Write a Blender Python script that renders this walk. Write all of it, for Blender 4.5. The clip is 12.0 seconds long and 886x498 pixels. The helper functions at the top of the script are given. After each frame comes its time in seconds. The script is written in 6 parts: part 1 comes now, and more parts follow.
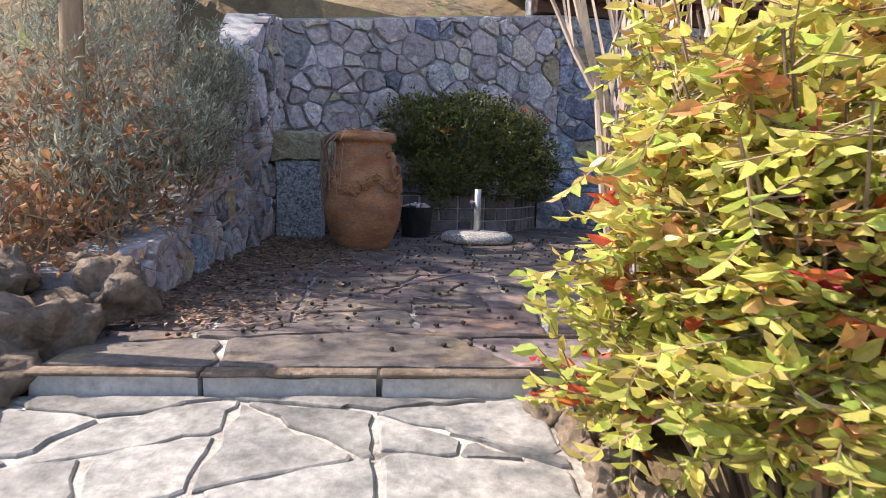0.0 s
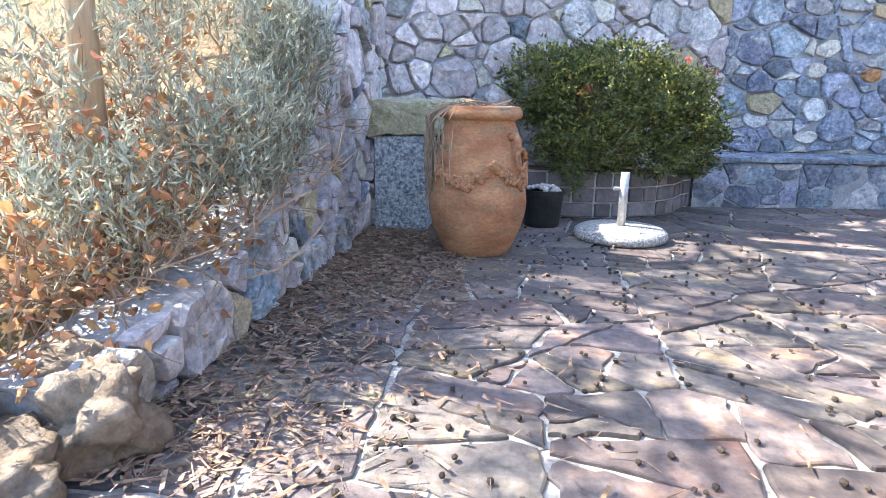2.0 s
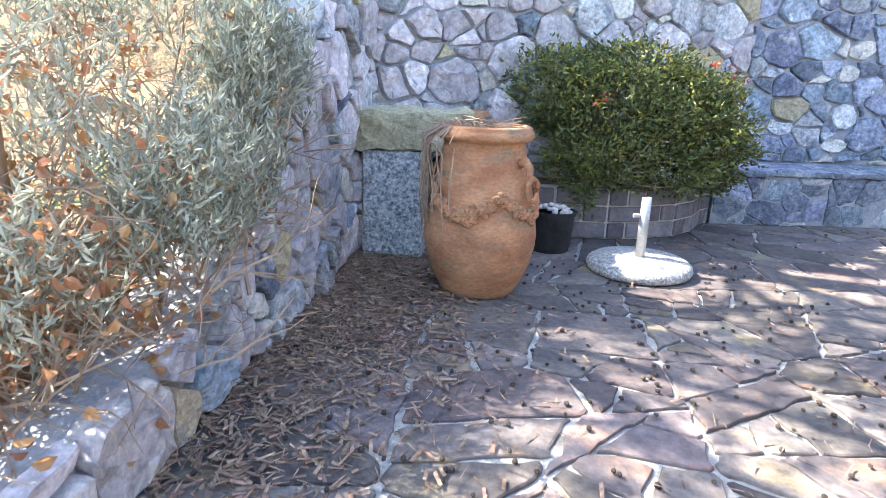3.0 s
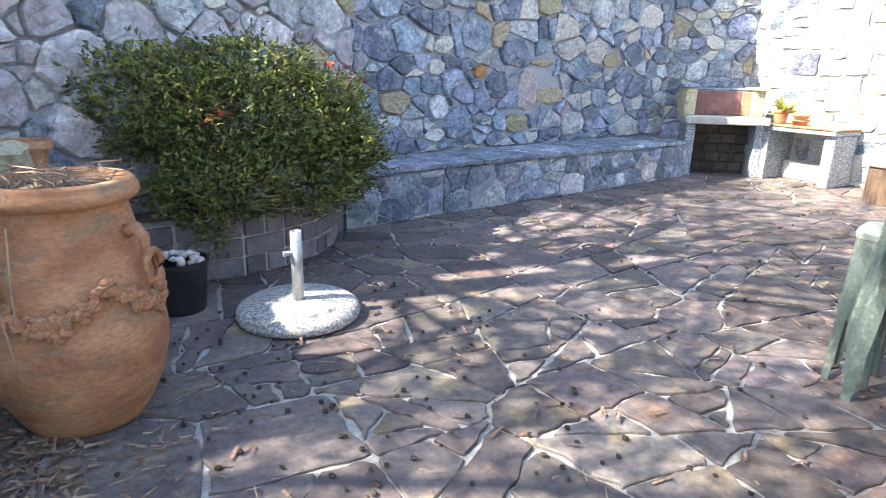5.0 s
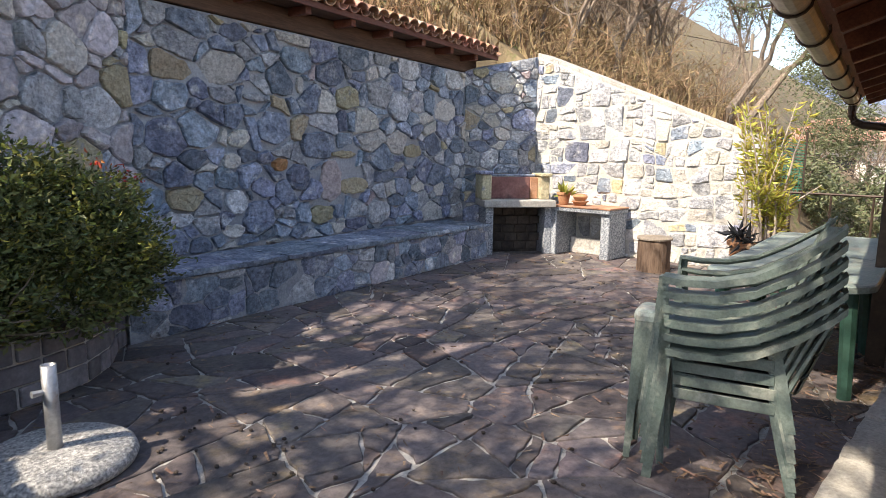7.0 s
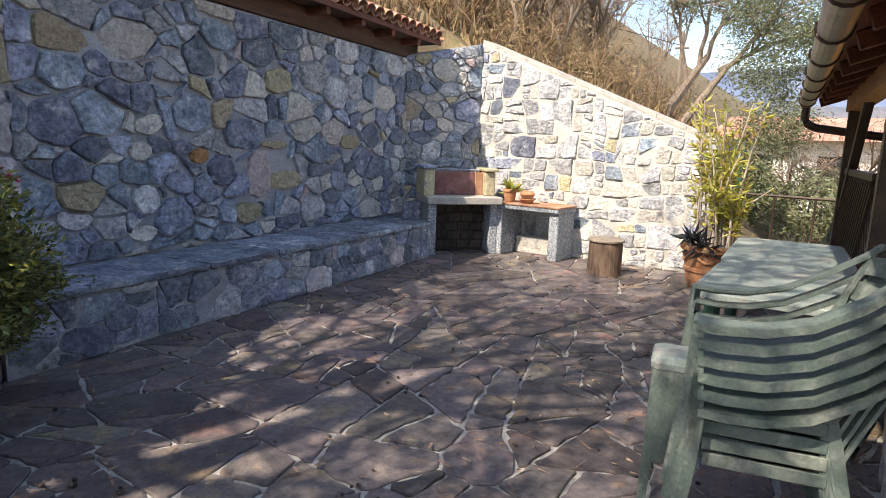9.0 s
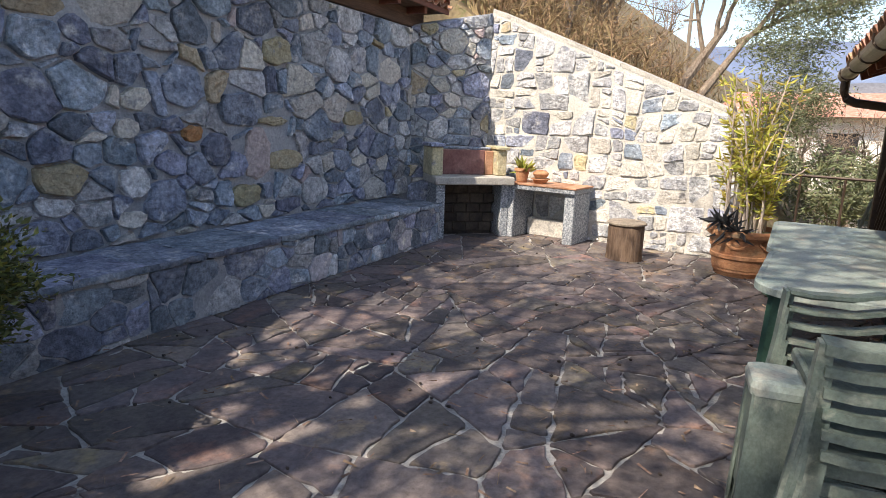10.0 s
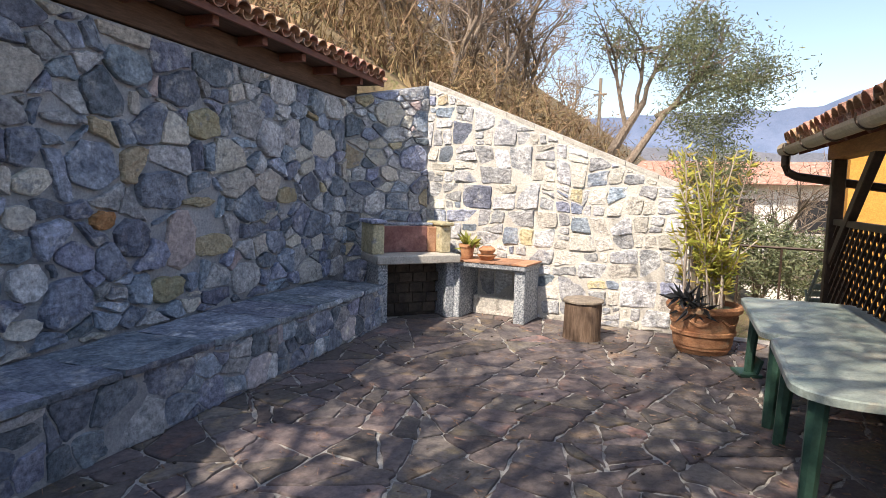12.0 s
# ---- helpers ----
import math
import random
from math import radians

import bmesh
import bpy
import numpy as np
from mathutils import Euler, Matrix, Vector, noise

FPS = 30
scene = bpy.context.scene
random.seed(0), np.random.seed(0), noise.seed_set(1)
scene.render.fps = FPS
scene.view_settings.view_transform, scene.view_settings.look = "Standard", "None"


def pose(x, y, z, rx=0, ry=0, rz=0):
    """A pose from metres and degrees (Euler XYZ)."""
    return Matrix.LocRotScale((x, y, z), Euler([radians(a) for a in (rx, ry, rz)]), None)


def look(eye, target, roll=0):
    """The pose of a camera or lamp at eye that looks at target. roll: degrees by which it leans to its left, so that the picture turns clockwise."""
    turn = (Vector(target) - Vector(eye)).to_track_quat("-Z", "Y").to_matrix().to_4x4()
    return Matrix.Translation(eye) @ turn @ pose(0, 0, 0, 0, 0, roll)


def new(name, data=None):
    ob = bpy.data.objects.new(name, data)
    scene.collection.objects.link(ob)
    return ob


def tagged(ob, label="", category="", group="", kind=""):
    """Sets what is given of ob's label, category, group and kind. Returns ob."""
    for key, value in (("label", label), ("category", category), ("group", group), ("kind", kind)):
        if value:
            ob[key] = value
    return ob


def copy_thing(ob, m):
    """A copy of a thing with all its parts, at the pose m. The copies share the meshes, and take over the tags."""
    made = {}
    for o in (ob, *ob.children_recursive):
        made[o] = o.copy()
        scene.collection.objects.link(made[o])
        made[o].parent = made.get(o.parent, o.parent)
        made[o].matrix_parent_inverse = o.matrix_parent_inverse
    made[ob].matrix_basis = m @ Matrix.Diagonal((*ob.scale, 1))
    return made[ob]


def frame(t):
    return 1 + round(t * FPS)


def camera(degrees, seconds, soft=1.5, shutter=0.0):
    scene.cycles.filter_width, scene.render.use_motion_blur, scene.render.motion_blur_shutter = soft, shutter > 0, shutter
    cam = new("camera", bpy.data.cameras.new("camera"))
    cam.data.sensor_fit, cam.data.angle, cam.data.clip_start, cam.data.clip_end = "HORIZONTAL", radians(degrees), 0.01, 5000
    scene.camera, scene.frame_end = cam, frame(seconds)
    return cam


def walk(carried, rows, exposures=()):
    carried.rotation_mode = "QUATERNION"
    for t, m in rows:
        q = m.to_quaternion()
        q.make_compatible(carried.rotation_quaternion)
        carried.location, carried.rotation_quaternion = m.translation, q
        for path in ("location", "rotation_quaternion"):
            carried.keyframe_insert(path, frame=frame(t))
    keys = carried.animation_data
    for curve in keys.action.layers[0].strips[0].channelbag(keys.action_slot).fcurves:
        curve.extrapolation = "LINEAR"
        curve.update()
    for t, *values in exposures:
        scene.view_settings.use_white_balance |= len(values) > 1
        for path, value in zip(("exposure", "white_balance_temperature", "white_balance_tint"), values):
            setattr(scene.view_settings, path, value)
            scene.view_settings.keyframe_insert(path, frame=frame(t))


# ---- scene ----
cam = camera(71.7, 12.0, 0.7, 0.15)
PATH = [
    (0, (-3.798, -8.705, 0.633), (-3.664, -6.724, 0.391), 1.6),
    (0.5, (-3.815, -8.378, 0.714), (-3.758, -6.391, 0.492), 1.4),
    (1, (-3.835, -8.09, 0.807), (-4.036, -6.131, 0.46), 1.6),
    (1.5, (-3.885, -7.825, 0.909), (-4.112, -5.891, 0.452), 1.5),
    (2, (-3.857, -7.564, 0.981), (-4.094, -5.635, 0.512), 1.2),
    (2.5, (-3.881, -7.292, 1.053), (-4.108, -5.392, 0.469), 1.7),
    (2.7, (-3.93, -7.172, 1.114), (-4.159, -5.26, 0.573), 2.0),
    (4.3, (-3.995, -6.26, 1.37), (-3.563, -4.383, 0.832), 2.4),
    (4.5, (-3.987, -6.222, 1.357), (-3.352, -4.405, 0.812), 1.9),
    (5, (-4.007, -6.122, 1.366), (-3.046, -4.461, 0.801), 1.4),
    (5.5, (-3.968, -6.13, 1.423), (-2.776, -4.567, 1.05), 0.9),
    (6, (-3.943, -6.162, 1.418), (-2.615, -4.707, 1.071), 0.7),
    (6.5, (-3.943, -6.148, 1.432), (-2.534, -4.765, 1.115), 0.8),
    (7, (-3.81, -6.033, 1.447), (-2.367, -4.68, 1.149), 0.7),
    (7.2, (-3.718, -5.963, 1.454), (-2.241, -4.643, 1.179), 0.7),
    (8.8, (-3.459, -5.522, 1.529), (-1.895, -4.318, 1.205), 2.1),
    (9, (-3.464, -5.437, 1.521), (-1.87, -4.277, 1.187), 2.1),
    (9.5, (-3.384, -5.24, 1.489), (-1.792, -4.101, 1.078), 2.1),
    (10, (-3.206, -5.007, 1.517), (-1.61, -3.872, 1.11), 2.1),
    (10.5, (-3.135, -4.842, 1.506), (-1.529, -3.717, 1.11), 2.2),
    (11, (-3.137, -4.581, 1.546), (-1.405, -3.641, 1.204), 1.8),
    (11.5, (-3.07, -4.44, 1.591), (-1.314, -3.514, 1.354), 1.5),
    (12, (-2.913, -4.311, 1.615), (-1.142, -3.402, 1.425), 1.5),
]
walk(cam, [(t, look(eye, target, roll)) for t, eye, target, roll in PATH],
     [(0, 1.05, 6900, 18), (0.9, 1.6, 6800, 16), (1.5, 2.25, 6500, 12), (2.7, 2.75, 6500, 10), (4.5, 2.95, 6700, 10), (5.0, 2.3, 6700, 8), (5.5, 1.4, 6800, 10), (7, 1.05, 7000, 13), (9.5, 0.85, 7000, 13), (12, 0.75, 7000, 14)])

# ---- world and sun ----
SUN_AT = Vector((-1.0, 0.18, 1.12)).normalized()
world = bpy.data.worlds.new("world")
scene.world = world
world.use_nodes = True
wt = world.node_tree
sky = wt.nodes.new("ShaderNodeTexSky")
sky.sky_type, sky.sun_disc = "NISHITA", False
sky.sun_elevation = math.asin(SUN_AT.z)
sky.sun_rotation = math.atan2(SUN_AT.x, SUN_AT.y)
wt.links.new(sky.outputs[0], wt.nodes["Background"].inputs[0])
wt.nodes["Background"].inputs[1].default_value = 0.15
sun = new("sun", bpy.data.lights.new("sun", "SUN"))
sun.data.energy, sun.data.angle, sun.data.color = 4.3, radians(0.55), (1.0, 0.92, 0.8)
sun.matrix_world = look(SUN_AT * 30, (0, 0, 0))


# ---- materials ----
def mat(name, c1, c2, scale=6.0, rough=0.85, bump=0.3, bscale=40.0, rand=0.25, hue=0.0, fine=0.25, metal=0.0, glow=0.0, leaf=0.0, c3=None, spots=0.0, stretch=(1, 1, 1), dist=0.01):
    """Two-scale noise between c1 and c2, patches of c3, each piece shifted in value and hue."""
    m = bpy.data.materials.new(name)
    m.use_nodes = True
    nt = m.node_tree
    N, L = nt.nodes, nt.links
    bs = N["Principled BSDF"]
    tc, oi, ge = N.new("ShaderNodeTexCoord"), N.new("ShaderNodeObjectInfo"), N.new("ShaderNodeNewGeometry")
    add = N.new("ShaderNodeMath")
    add.operation = "ADD"
    L.new(oi.outputs["Random"], add.inputs[0])
    L.new(ge.outputs["Random Per Island"], add.inputs[1])
    fr = N.new("ShaderNodeMath")
    fr.operation = "FRACT"
    L.new(add.outputs[0], fr.inputs[0])
    sh = N.new("ShaderNodeVectorMath")
    sh.operation = "SCALE"
    sh.inputs[0].default_value = (13.0, 29.0, 41.0)
    L.new(fr.outputs[0], sh.inputs["Scale"])
    mp = N.new("ShaderNodeMapping")
    mp.inputs["Scale"].default_value = stretch
    L.new(tc.outputs["Object"], mp.inputs["Vector"])
    off = N.new("ShaderNodeVectorMath")
    L.new(mp.outputs[0], off.inputs[0])
    L.new(sh.outputs[0], off.inputs[1])

    def noise_at(sc, detail=6.0, r=0.62):
        n = N.new("ShaderNodeTexNoise")
        n.inputs["Scale"].default_value, n.inputs["Detail"].default_value, n.inputs["Roughness"].default_value = sc, detail, r
        L.new(off.outputs[0], n.inputs["Vector"])
        return n.outputs["Fac"]

    def ramp(fac, a, b):
        r = N.new("ShaderNodeMapRange")
        r.inputs["From Min"].default_value, r.inputs["From Max"].default_value = a, b
        L.new(fac, r.inputs["Value"])
        return r.outputs[0]

    def mix(fac, a, b, kind="MIX"):
        x = N.new("ShaderNodeMix")
        x.data_type, x.blend_type = "RGBA", kind
        for v, k in ((fac, 0), (a, 6), (b, 7)):
            if isinstance(v, (tuple, float)):
                x.inputs[k].default_value = (*v, 1) if isinstance(v, tuple) else v
            else:
                L.new(v, x.inputs[k])
        return x.outputs[2]

    col = mix(ramp(noise_at(scale), 0.35, 0.65), c1, c2)
    if c3:
        col = mix(ramp(noise_at(scale * 0.6 + 1.7), 0.60 - spots, 0.68), col, c3)
    grain = mix(ramp(noise_at(bscale * 0.8, 8.0, 0.7), 0.3, 0.7), (1 - fine,) * 3, (1 + fine,) * 3)
    col = mix(1.0, col, grain, "MULTIPLY")
    hs = N.new("ShaderNodeHueSaturation")
    vr = N.new("ShaderNodeMapRange")
    vr.inputs["To Min"].default_value, vr.inputs["To Max"].default_value = 1 - rand, 1 + rand
    L.new(fr.outputs[0], vr.inputs["Value"])
    L.new(vr.outputs[0], hs.inputs["Value"])
    if hue:
        hr = N.new("ShaderNodeMapRange")
        hr.inputs["To Min"].default_value, hr.inputs["To Max"].default_value = 0.5 - hue, 0.5 + hue
        w = N.new("ShaderNodeMath")
        w.operation = "FRACT"
        k = N.new("ShaderNodeMath")
        k.operation = "MULTIPLY"
        k.inputs[1].default_value = 7.31
        L.new(fr.outputs[0], k.inputs[0])
        L.new(k.outputs[0], w.inputs[0])
        L.new(w.outputs[0], hr.inputs["Value"])
        L.new(hr.outputs[0], hs.inputs["Hue"])
    L.new(col, hs.inputs["Color"])
    L.new(hs.outputs[0], bs.inputs["Base Color"])
    bs.inputs["Roughness"].default_value, bs.inputs["Metallic"].default_value = rough, metal
    bs.inputs["Specular IOR Level"].default_value = 0.3
    if bump:
        b = N.new("ShaderNodeBump")
        b.inputs["Strength"].default_value, b.inputs["Distance"].default_value = bump, dist
        L.new(noise_at(bscale * 0.5, 8.0, 0.68), b.inputs["Height"])
        L.new(b.outputs[0], bs.inputs["Normal"])
    if leaf:
        tr, ms = N.new("ShaderNodeBsdfTranslucent"), N.new("ShaderNodeMixShader")
        L.new(hs.outputs[0], tr.inputs["Color"])
        ms.inputs[0].default_value = leaf
        L.new(bs.outputs[0], ms.inputs[1])
        L.new(tr.outputs[0], ms.inputs[2])
        L.new(ms.outputs[0], N["Material Output"].inputs["Surface"])
    return m


STONE_BLUE = mat("stone_blue", (0.165, 0.198, 0.262), (0.36, 0.405, 0.49), 5, rand=0.42, hue=0.03, bump=1.0, bscale=30, c3=(0.6, 0.615, 0.63), spots=0.035, dist=0.04, fine=0.6)
STONE_GREY = mat("stone_grey", (0.34, 0.352, 0.375), (0.6, 0.605, 0.61), 5, rand=0.3, hue=0.03, bump=1.0, bscale=30, c3=(0.25, 0.275, 0.32), spots=0.04, dist=0.04, fine=0.6)
STONE_PALE = mat("stone_pale", (0.506, 0.483, 0.437), (0.644, 0.621, 0.564), 9, rand=0.2, hue=0.02, bump=1.0, bscale=38, c3=(0.345, 0.345, 0.345), dist=0.03, fine=0.42)
STONE_TAN = mat("stone_tan", (0.44, 0.374, 0.242), (0.528, 0.473, 0.33), 9, rand=0.25, hue=0.02, bump=1.0, bscale=38, c3=(0.33, 0.319, 0.297), dist=0.03, fine=0.42)
STONE_ORANGE = mat("stone_orange", (0.414, 0.196, 0.0805), (0.517, 0.299, 0.149), 12, rand=0.1, bump=1.0, bscale=38, c3=(0.42, 0.25, 0.13), dist=0.03, fine=0.42)
STONE_PINK = mat("stone_pink", (0.396, 0.324, 0.324), (0.504, 0.42, 0.408), 9, rand=0.12, hue=0.02, bump=0.6, bscale=34, dist=0.03, fine=0.42)
STONE_MAUVE = mat("stone_mauve", (0.404, 0.374, 0.397), (0.598, 0.553, 0.561), 7, rand=0.3, hue=0.03, bump=0.7, bscale=30, c3=(0.747, 0.688, 0.613), spots=0.03, dist=0.03, fine=0.42)
MORTAR = mat("mortar_grey", (0.28, 0.295, 0.32), (0.44, 0.45, 0.465), 4, bump=0.8, bscale=60, rand=0.0, dist=0.02)
MORTAR_PALE = mat("mortar_pale", (0.48, 0.46, 0.42), (0.60, 0.58, 0.53), 4, bump=0.6, bscale=60, rand=0.0, dist=0.02)
SLAB = mat("paving_slate", (0.11, 0.0966, 0.101), (0.193, 0.161, 0.147), 3.2, rough=0.7, rand=0.35, hue=0.04, bump=0.8, bscale=30, c3=(0.258, 0.184, 0.129), spots=0.05, dist=0.012, fine=0.4)
JOINT = mat("joint_mortar", (0.30, 0.29, 0.27), (0.52, 0.50, 0.46), 7, bump=0.8, bscale=70, rand=0.0, c3=(0.16, 0.15, 0.14), spots=0.02)
CONCRETE = mat("concrete", (0.40, 0.38, 0.34), (0.52, 0.50, 0.45), 6, bump=0.5, bscale=60, rand=0.08, c3=(0.3, 0.28, 0.25))
STEP_FACE = mat("step_stone", (0.42, 0.40, 0.38), (0.55, 0.53, 0.50), 5, bump=0.7, bscale=40, rand=0.1)
ROCK = mat("tufa_rock", (0.186, 0.138, 0.0976), (0.254, 0.211, 0.171), 6, bump=1.0, bscale=26, fine=0.5, rand=0.12, c3=(0.107, 0.0832, 0.0587), dist=0.03)
GRANITE = mat("granite", (0.10, 0.12, 0.15), (0.55, 0.58, 0.60), 42, rough=0.6, bump=0.5, bscale=80, rand=0.05, fine=0.6)
GRANULE = mat("concrete_granules", (0.20, 0.20, 0.20), (0.72, 0.71, 0.68), 55, rough=0.7, bump=1.0, bscale=100, rand=0.05, fine=0.4, dist=0.02)
TERRACOTTA = mat("terracotta", (0.34, 0.15, 0.075), (0.52, 0.28, 0.15), 3.2, bump=0.45, bscale=40, rand=0.08, c3=(0.27, 0.2, 0.13), spots=0.08, stretch=(1, 1, 2.2), fine=0.3)
TILE = mat("roof_tile", (0.36, 0.17, 0.10), (0.50, 0.30, 0.21), 6, bump=0.5, bscale=50, rand=0.25, hue=0.02, c3=(0.42, 0.38, 0.32), spots=0.04)
BEAM = mat("dark_wood_beam", (0.075, 0.042, 0.028), (0.13, 0.08, 0.055), 5, bump=0.4, bscale=50, rand=0.1, stretch=(0.2, 2, 2))
REDWOOD = mat("red_stained_wood", (0.13, 0.045, 0.03), (0.2, 0.075, 0.045), 5, rough=0.6, bump=0.3, bscale=50, rand=0.12, stretch=(0.3, 2, 2))
WOOD_GREY = mat("weathered_wood", (0.20, 0.165, 0.13), (0.33, 0.28, 0.22), 6, bump=0.6, bscale=50, rand=0.15, stretch=(2, 2, 0.25))
WOOD_POST = mat("post_wood", (0.32, 0.22, 0.14), (0.44, 0.33, 0.22), 6, bump=0.5, bscale=40, rand=0.1, stretch=(3, 3, 0.3))
STUMP_WOOD = mat("stump_wood", (0.10, 0.065, 0.045), (0.2, 0.14, 0.10), 7, bump=0.8, bscale=30, rand=0.05, stretch=(3, 3, 0.5))
CHAIR = mat("green_plastic", (0.10, 0.138, 0.122), (0.16, 0.195, 0.172), 5, rough=0.5, bump=0.2, bscale=70, rand=0.06, c3=(0.317, 0.343, 0.29), spots=0.05, fine=0.3)
TABLE = mat("grey_green_plastic", (0.22, 0.28, 0.26), (0.33, 0.37, 0.34), 3.5, rough=0.5, bump=0.12, bscale=60, rand=0.04, c3=(0.40, 0.39, 0.33), spots=0.05)
TABLE_LEG = mat("dark_green_plastic", (0.027, 0.072, 0.054), (0.042, 0.096, 0.072), 5, rough=0.4, bump=0.1, rand=0.03)
BLACK = mat("black_plastic", (0.016, 0.016, 0.018), (0.03, 0.03, 0.032), 8, rough=0.5, bump=0.15, rand=0.03)
PEBBLE = mat("pale_pebbles", (0.42, 0.37, 0.35), (0.58, 0.53, 0.50), 10, rand=0.25, bump=0.3)
STEEL = mat("galvanised_steel", (0.45, 0.46, 0.47), (0.58, 0.58, 0.58), 10, rough=0.45, metal=0.7, bump=0.15, rand=0.03, c3=(0.36, 0.30, 0.25))
GUTTER = mat("painted_gutter", (0.33, 0.29, 0.235), (0.42, 0.37, 0.30), 4, rough=0.4, metal=0.2, bump=0.1, rand=0.05)
RAIL_DARK = mat("dark_slat_wood", (0.035, 0.03, 0.026), (0.085, 0.075, 0.06), 6, bump=0.5, bscale=50, rand=0.3, stretch=(2, 2, 0.25))
HONEY = mat("honey_wood", (0.30, 0.14, 0.05), (0.40, 0.21, 0.08), 5, rough=0.6, bump=0.3, bscale=50, rand=0.1, stretch=(0.3, 2, 2))
BROWN = mat("brown_metal", (0.05, 0.035, 0.028), (0.085, 0.06, 0.045), 5, rough=0.45, metal=0.2, bump=0.1, rand=0.05)
ORANGE_WALL = mat("orange_plaster", (0.60, 0.29, 0.06), (0.68, 0.34, 0.08), 3, bump=0.3, bscale=60, rand=0.02)
BURNT = mat("rusty_red_plate", (0.20, 0.095, 0.085), (0.30, 0.16, 0.145), 6, bump=0.5, bscale=40, rand=0.05, c3=(0.14, 0.08, 0.075), spots=0.04)
BRICK_TOP = mat("brick_tile_top", (0.36, 0.18, 0.10), (0.46, 0.27, 0.18), 5, bump=0.4, bscale=50, rand=0.15)
# near-black brick for the back of the wood store
DARK_BRICK = mat("dark_brick", (0.035, 0.028, 0.024), (0.09, 0.07, 0.055), 6, bump=0.5, bscale=40, rand=0.3)
EARTH = mat("earth", (0.10, 0.07, 0.05), (0.19, 0.14, 0.10), 3, bump=1.0, bscale=18, rand=0.0, dist=0.04)
LITTER = mat("needle_litter", (0.17, 0.10, 0.065), (0.36, 0.26, 0.19), 30, bump=0.0, rand=0.4, hue=0.02)
CONE = mat("alder_cone", (0.035, 0.028, 0.024), (0.07, 0.055, 0.045), 30, bump=0.3, rand=0.3)
BARK = mat("grey_bark", (0.16, 0.12, 0.09), (0.29, 0.24, 0.19), 12, bump=0.9, bscale=30, rand=0.15, stretch=(2, 2, 0.6), dist=0.02)
BARK_PALE = mat("pale_bark", (0.42, 0.34, 0.28), (0.58, 0.50, 0.43), 9, bump=0.5, bscale=40, rand=0.1, stretch=(2, 2, 0.5))
TWIG = mat("dry_twig", (0.24, 0.17, 0.12), (0.40, 0.30, 0.22), 10, bump=0.2, rand=0.3)
LEAF_BUSH = mat("bush_leaf", (0.095, 0.12, 0.045), (0.20, 0.215, 0.085), 9, rough=0.4, bump=0, rand=0.55, hue=0.03, leaf=0.25)
LEAF_YOUNG = mat("young_leaf", (0.24, 0.26, 0.055), (0.36, 0.34, 0.08), 9, rough=0.5, bump=0, rand=0.3, hue=0.03, leaf=0.3)
LEAF_RED = mat("red_leaf", (0.42, 0.06, 0.03), (0.52, 0.14, 0.05), 9, rough=0.5, bump=0, rand=0.3, hue=0.03, leaf=0.3)
LEAF_NANDINA = mat("nandina_leaf", (0.46, 0.50, 0.10), (0.70, 0.66, 0.22), 7, rough=0.35, bump=0, rand=0.35, hue=0.045, leaf=0.5)
LEAF_SALMON = mat("salmon_leaf", (0.552, 0.264, 0.108), (0.66, 0.432, 0.168), 7, rough=0.5, bump=0, rand=0.3, hue=0.03, leaf=0.35)
LEAF_DRY = mat("dry_orange_leaf", (0.38, 0.18, 0.08), (0.5, 0.30, 0.17), 9, rough=0.8, bump=0, rand=0.35, hue=0.02, leaf=0.3)
LEAF_GREY = mat("grey_lavender_leaf", (0.29, 0.31, 0.25), (0.46, 0.47, 0.39), 9, rough=0.7, bump=0, rand=0.4, hue=0.03, leaf=0.3)
LEAF_OLIVE = mat("olive_leaf", (0.14, 0.17, 0.085), (0.27, 0.29, 0.17), 5, rough=0.5, bump=0, rand=0.4, hue=0.03, leaf=0.2)
LEAF_BAMBOO = mat("bamboo_leaf", (0.42, 0.42, 0.08), (0.66, 0.6, 0.16), 5, rough=0.5, bump=0, rand=0.35, hue=0.03, leaf=0.35)
LEAF_DARK = mat("dark_spiky_leaf", (0.02, 0.025, 0.028), (0.05, 0.05, 0.055), 5, rough=0.4, bump=0, rand=0.3)
BRUSH = mat("dry_brush", (0.22, 0.145, 0.08), (0.42, 0.31, 0.18), 3, rough=0.9, bump=0, rand=0.35, hue=0.02, leaf=0.15)
GRASS = mat("grass_blades", (0.13, 0.19, 0.04), (0.26, 0.30, 0.09), 5, rough=0.6, bump=0, rand=0.4, hue=0.03, leaf=0.3)
GROUND = mat("hill_ground", (0.16, 0.12, 0.075), (0.27, 0.21, 0.12), 0.5, bump=1.0, bscale=6, rand=0.0, c3=(0.14, 0.18, 0.05), spots=0.03, dist=0.1)
# distance haze is put into the base colours of both far ridges
FARHILL = mat("haze_tinted_mountain", (0.13, 0.175, 0.27), (0.18, 0.225, 0.33), 0.012, bump=0, rand=0.0, rough=1.0)
VALLEY = mat("haze_tinted_valley", (0.15, 0.165, 0.195), (0.21, 0.21, 0.23), 0.02, bump=0, bscale=0.3, rand=0.0, rough=1.0)
NET = mat("green_net", (0.04, 0.20, 0.14), (0.07, 0.27, 0.19), 8, bump=0, rand=0.1, leaf=0.4)
WHITE = mat("white_plaster", (0.68, 0.66, 0.62), (0.78, 0.76, 0.72), 2, bump=0.1, rand=0.05)


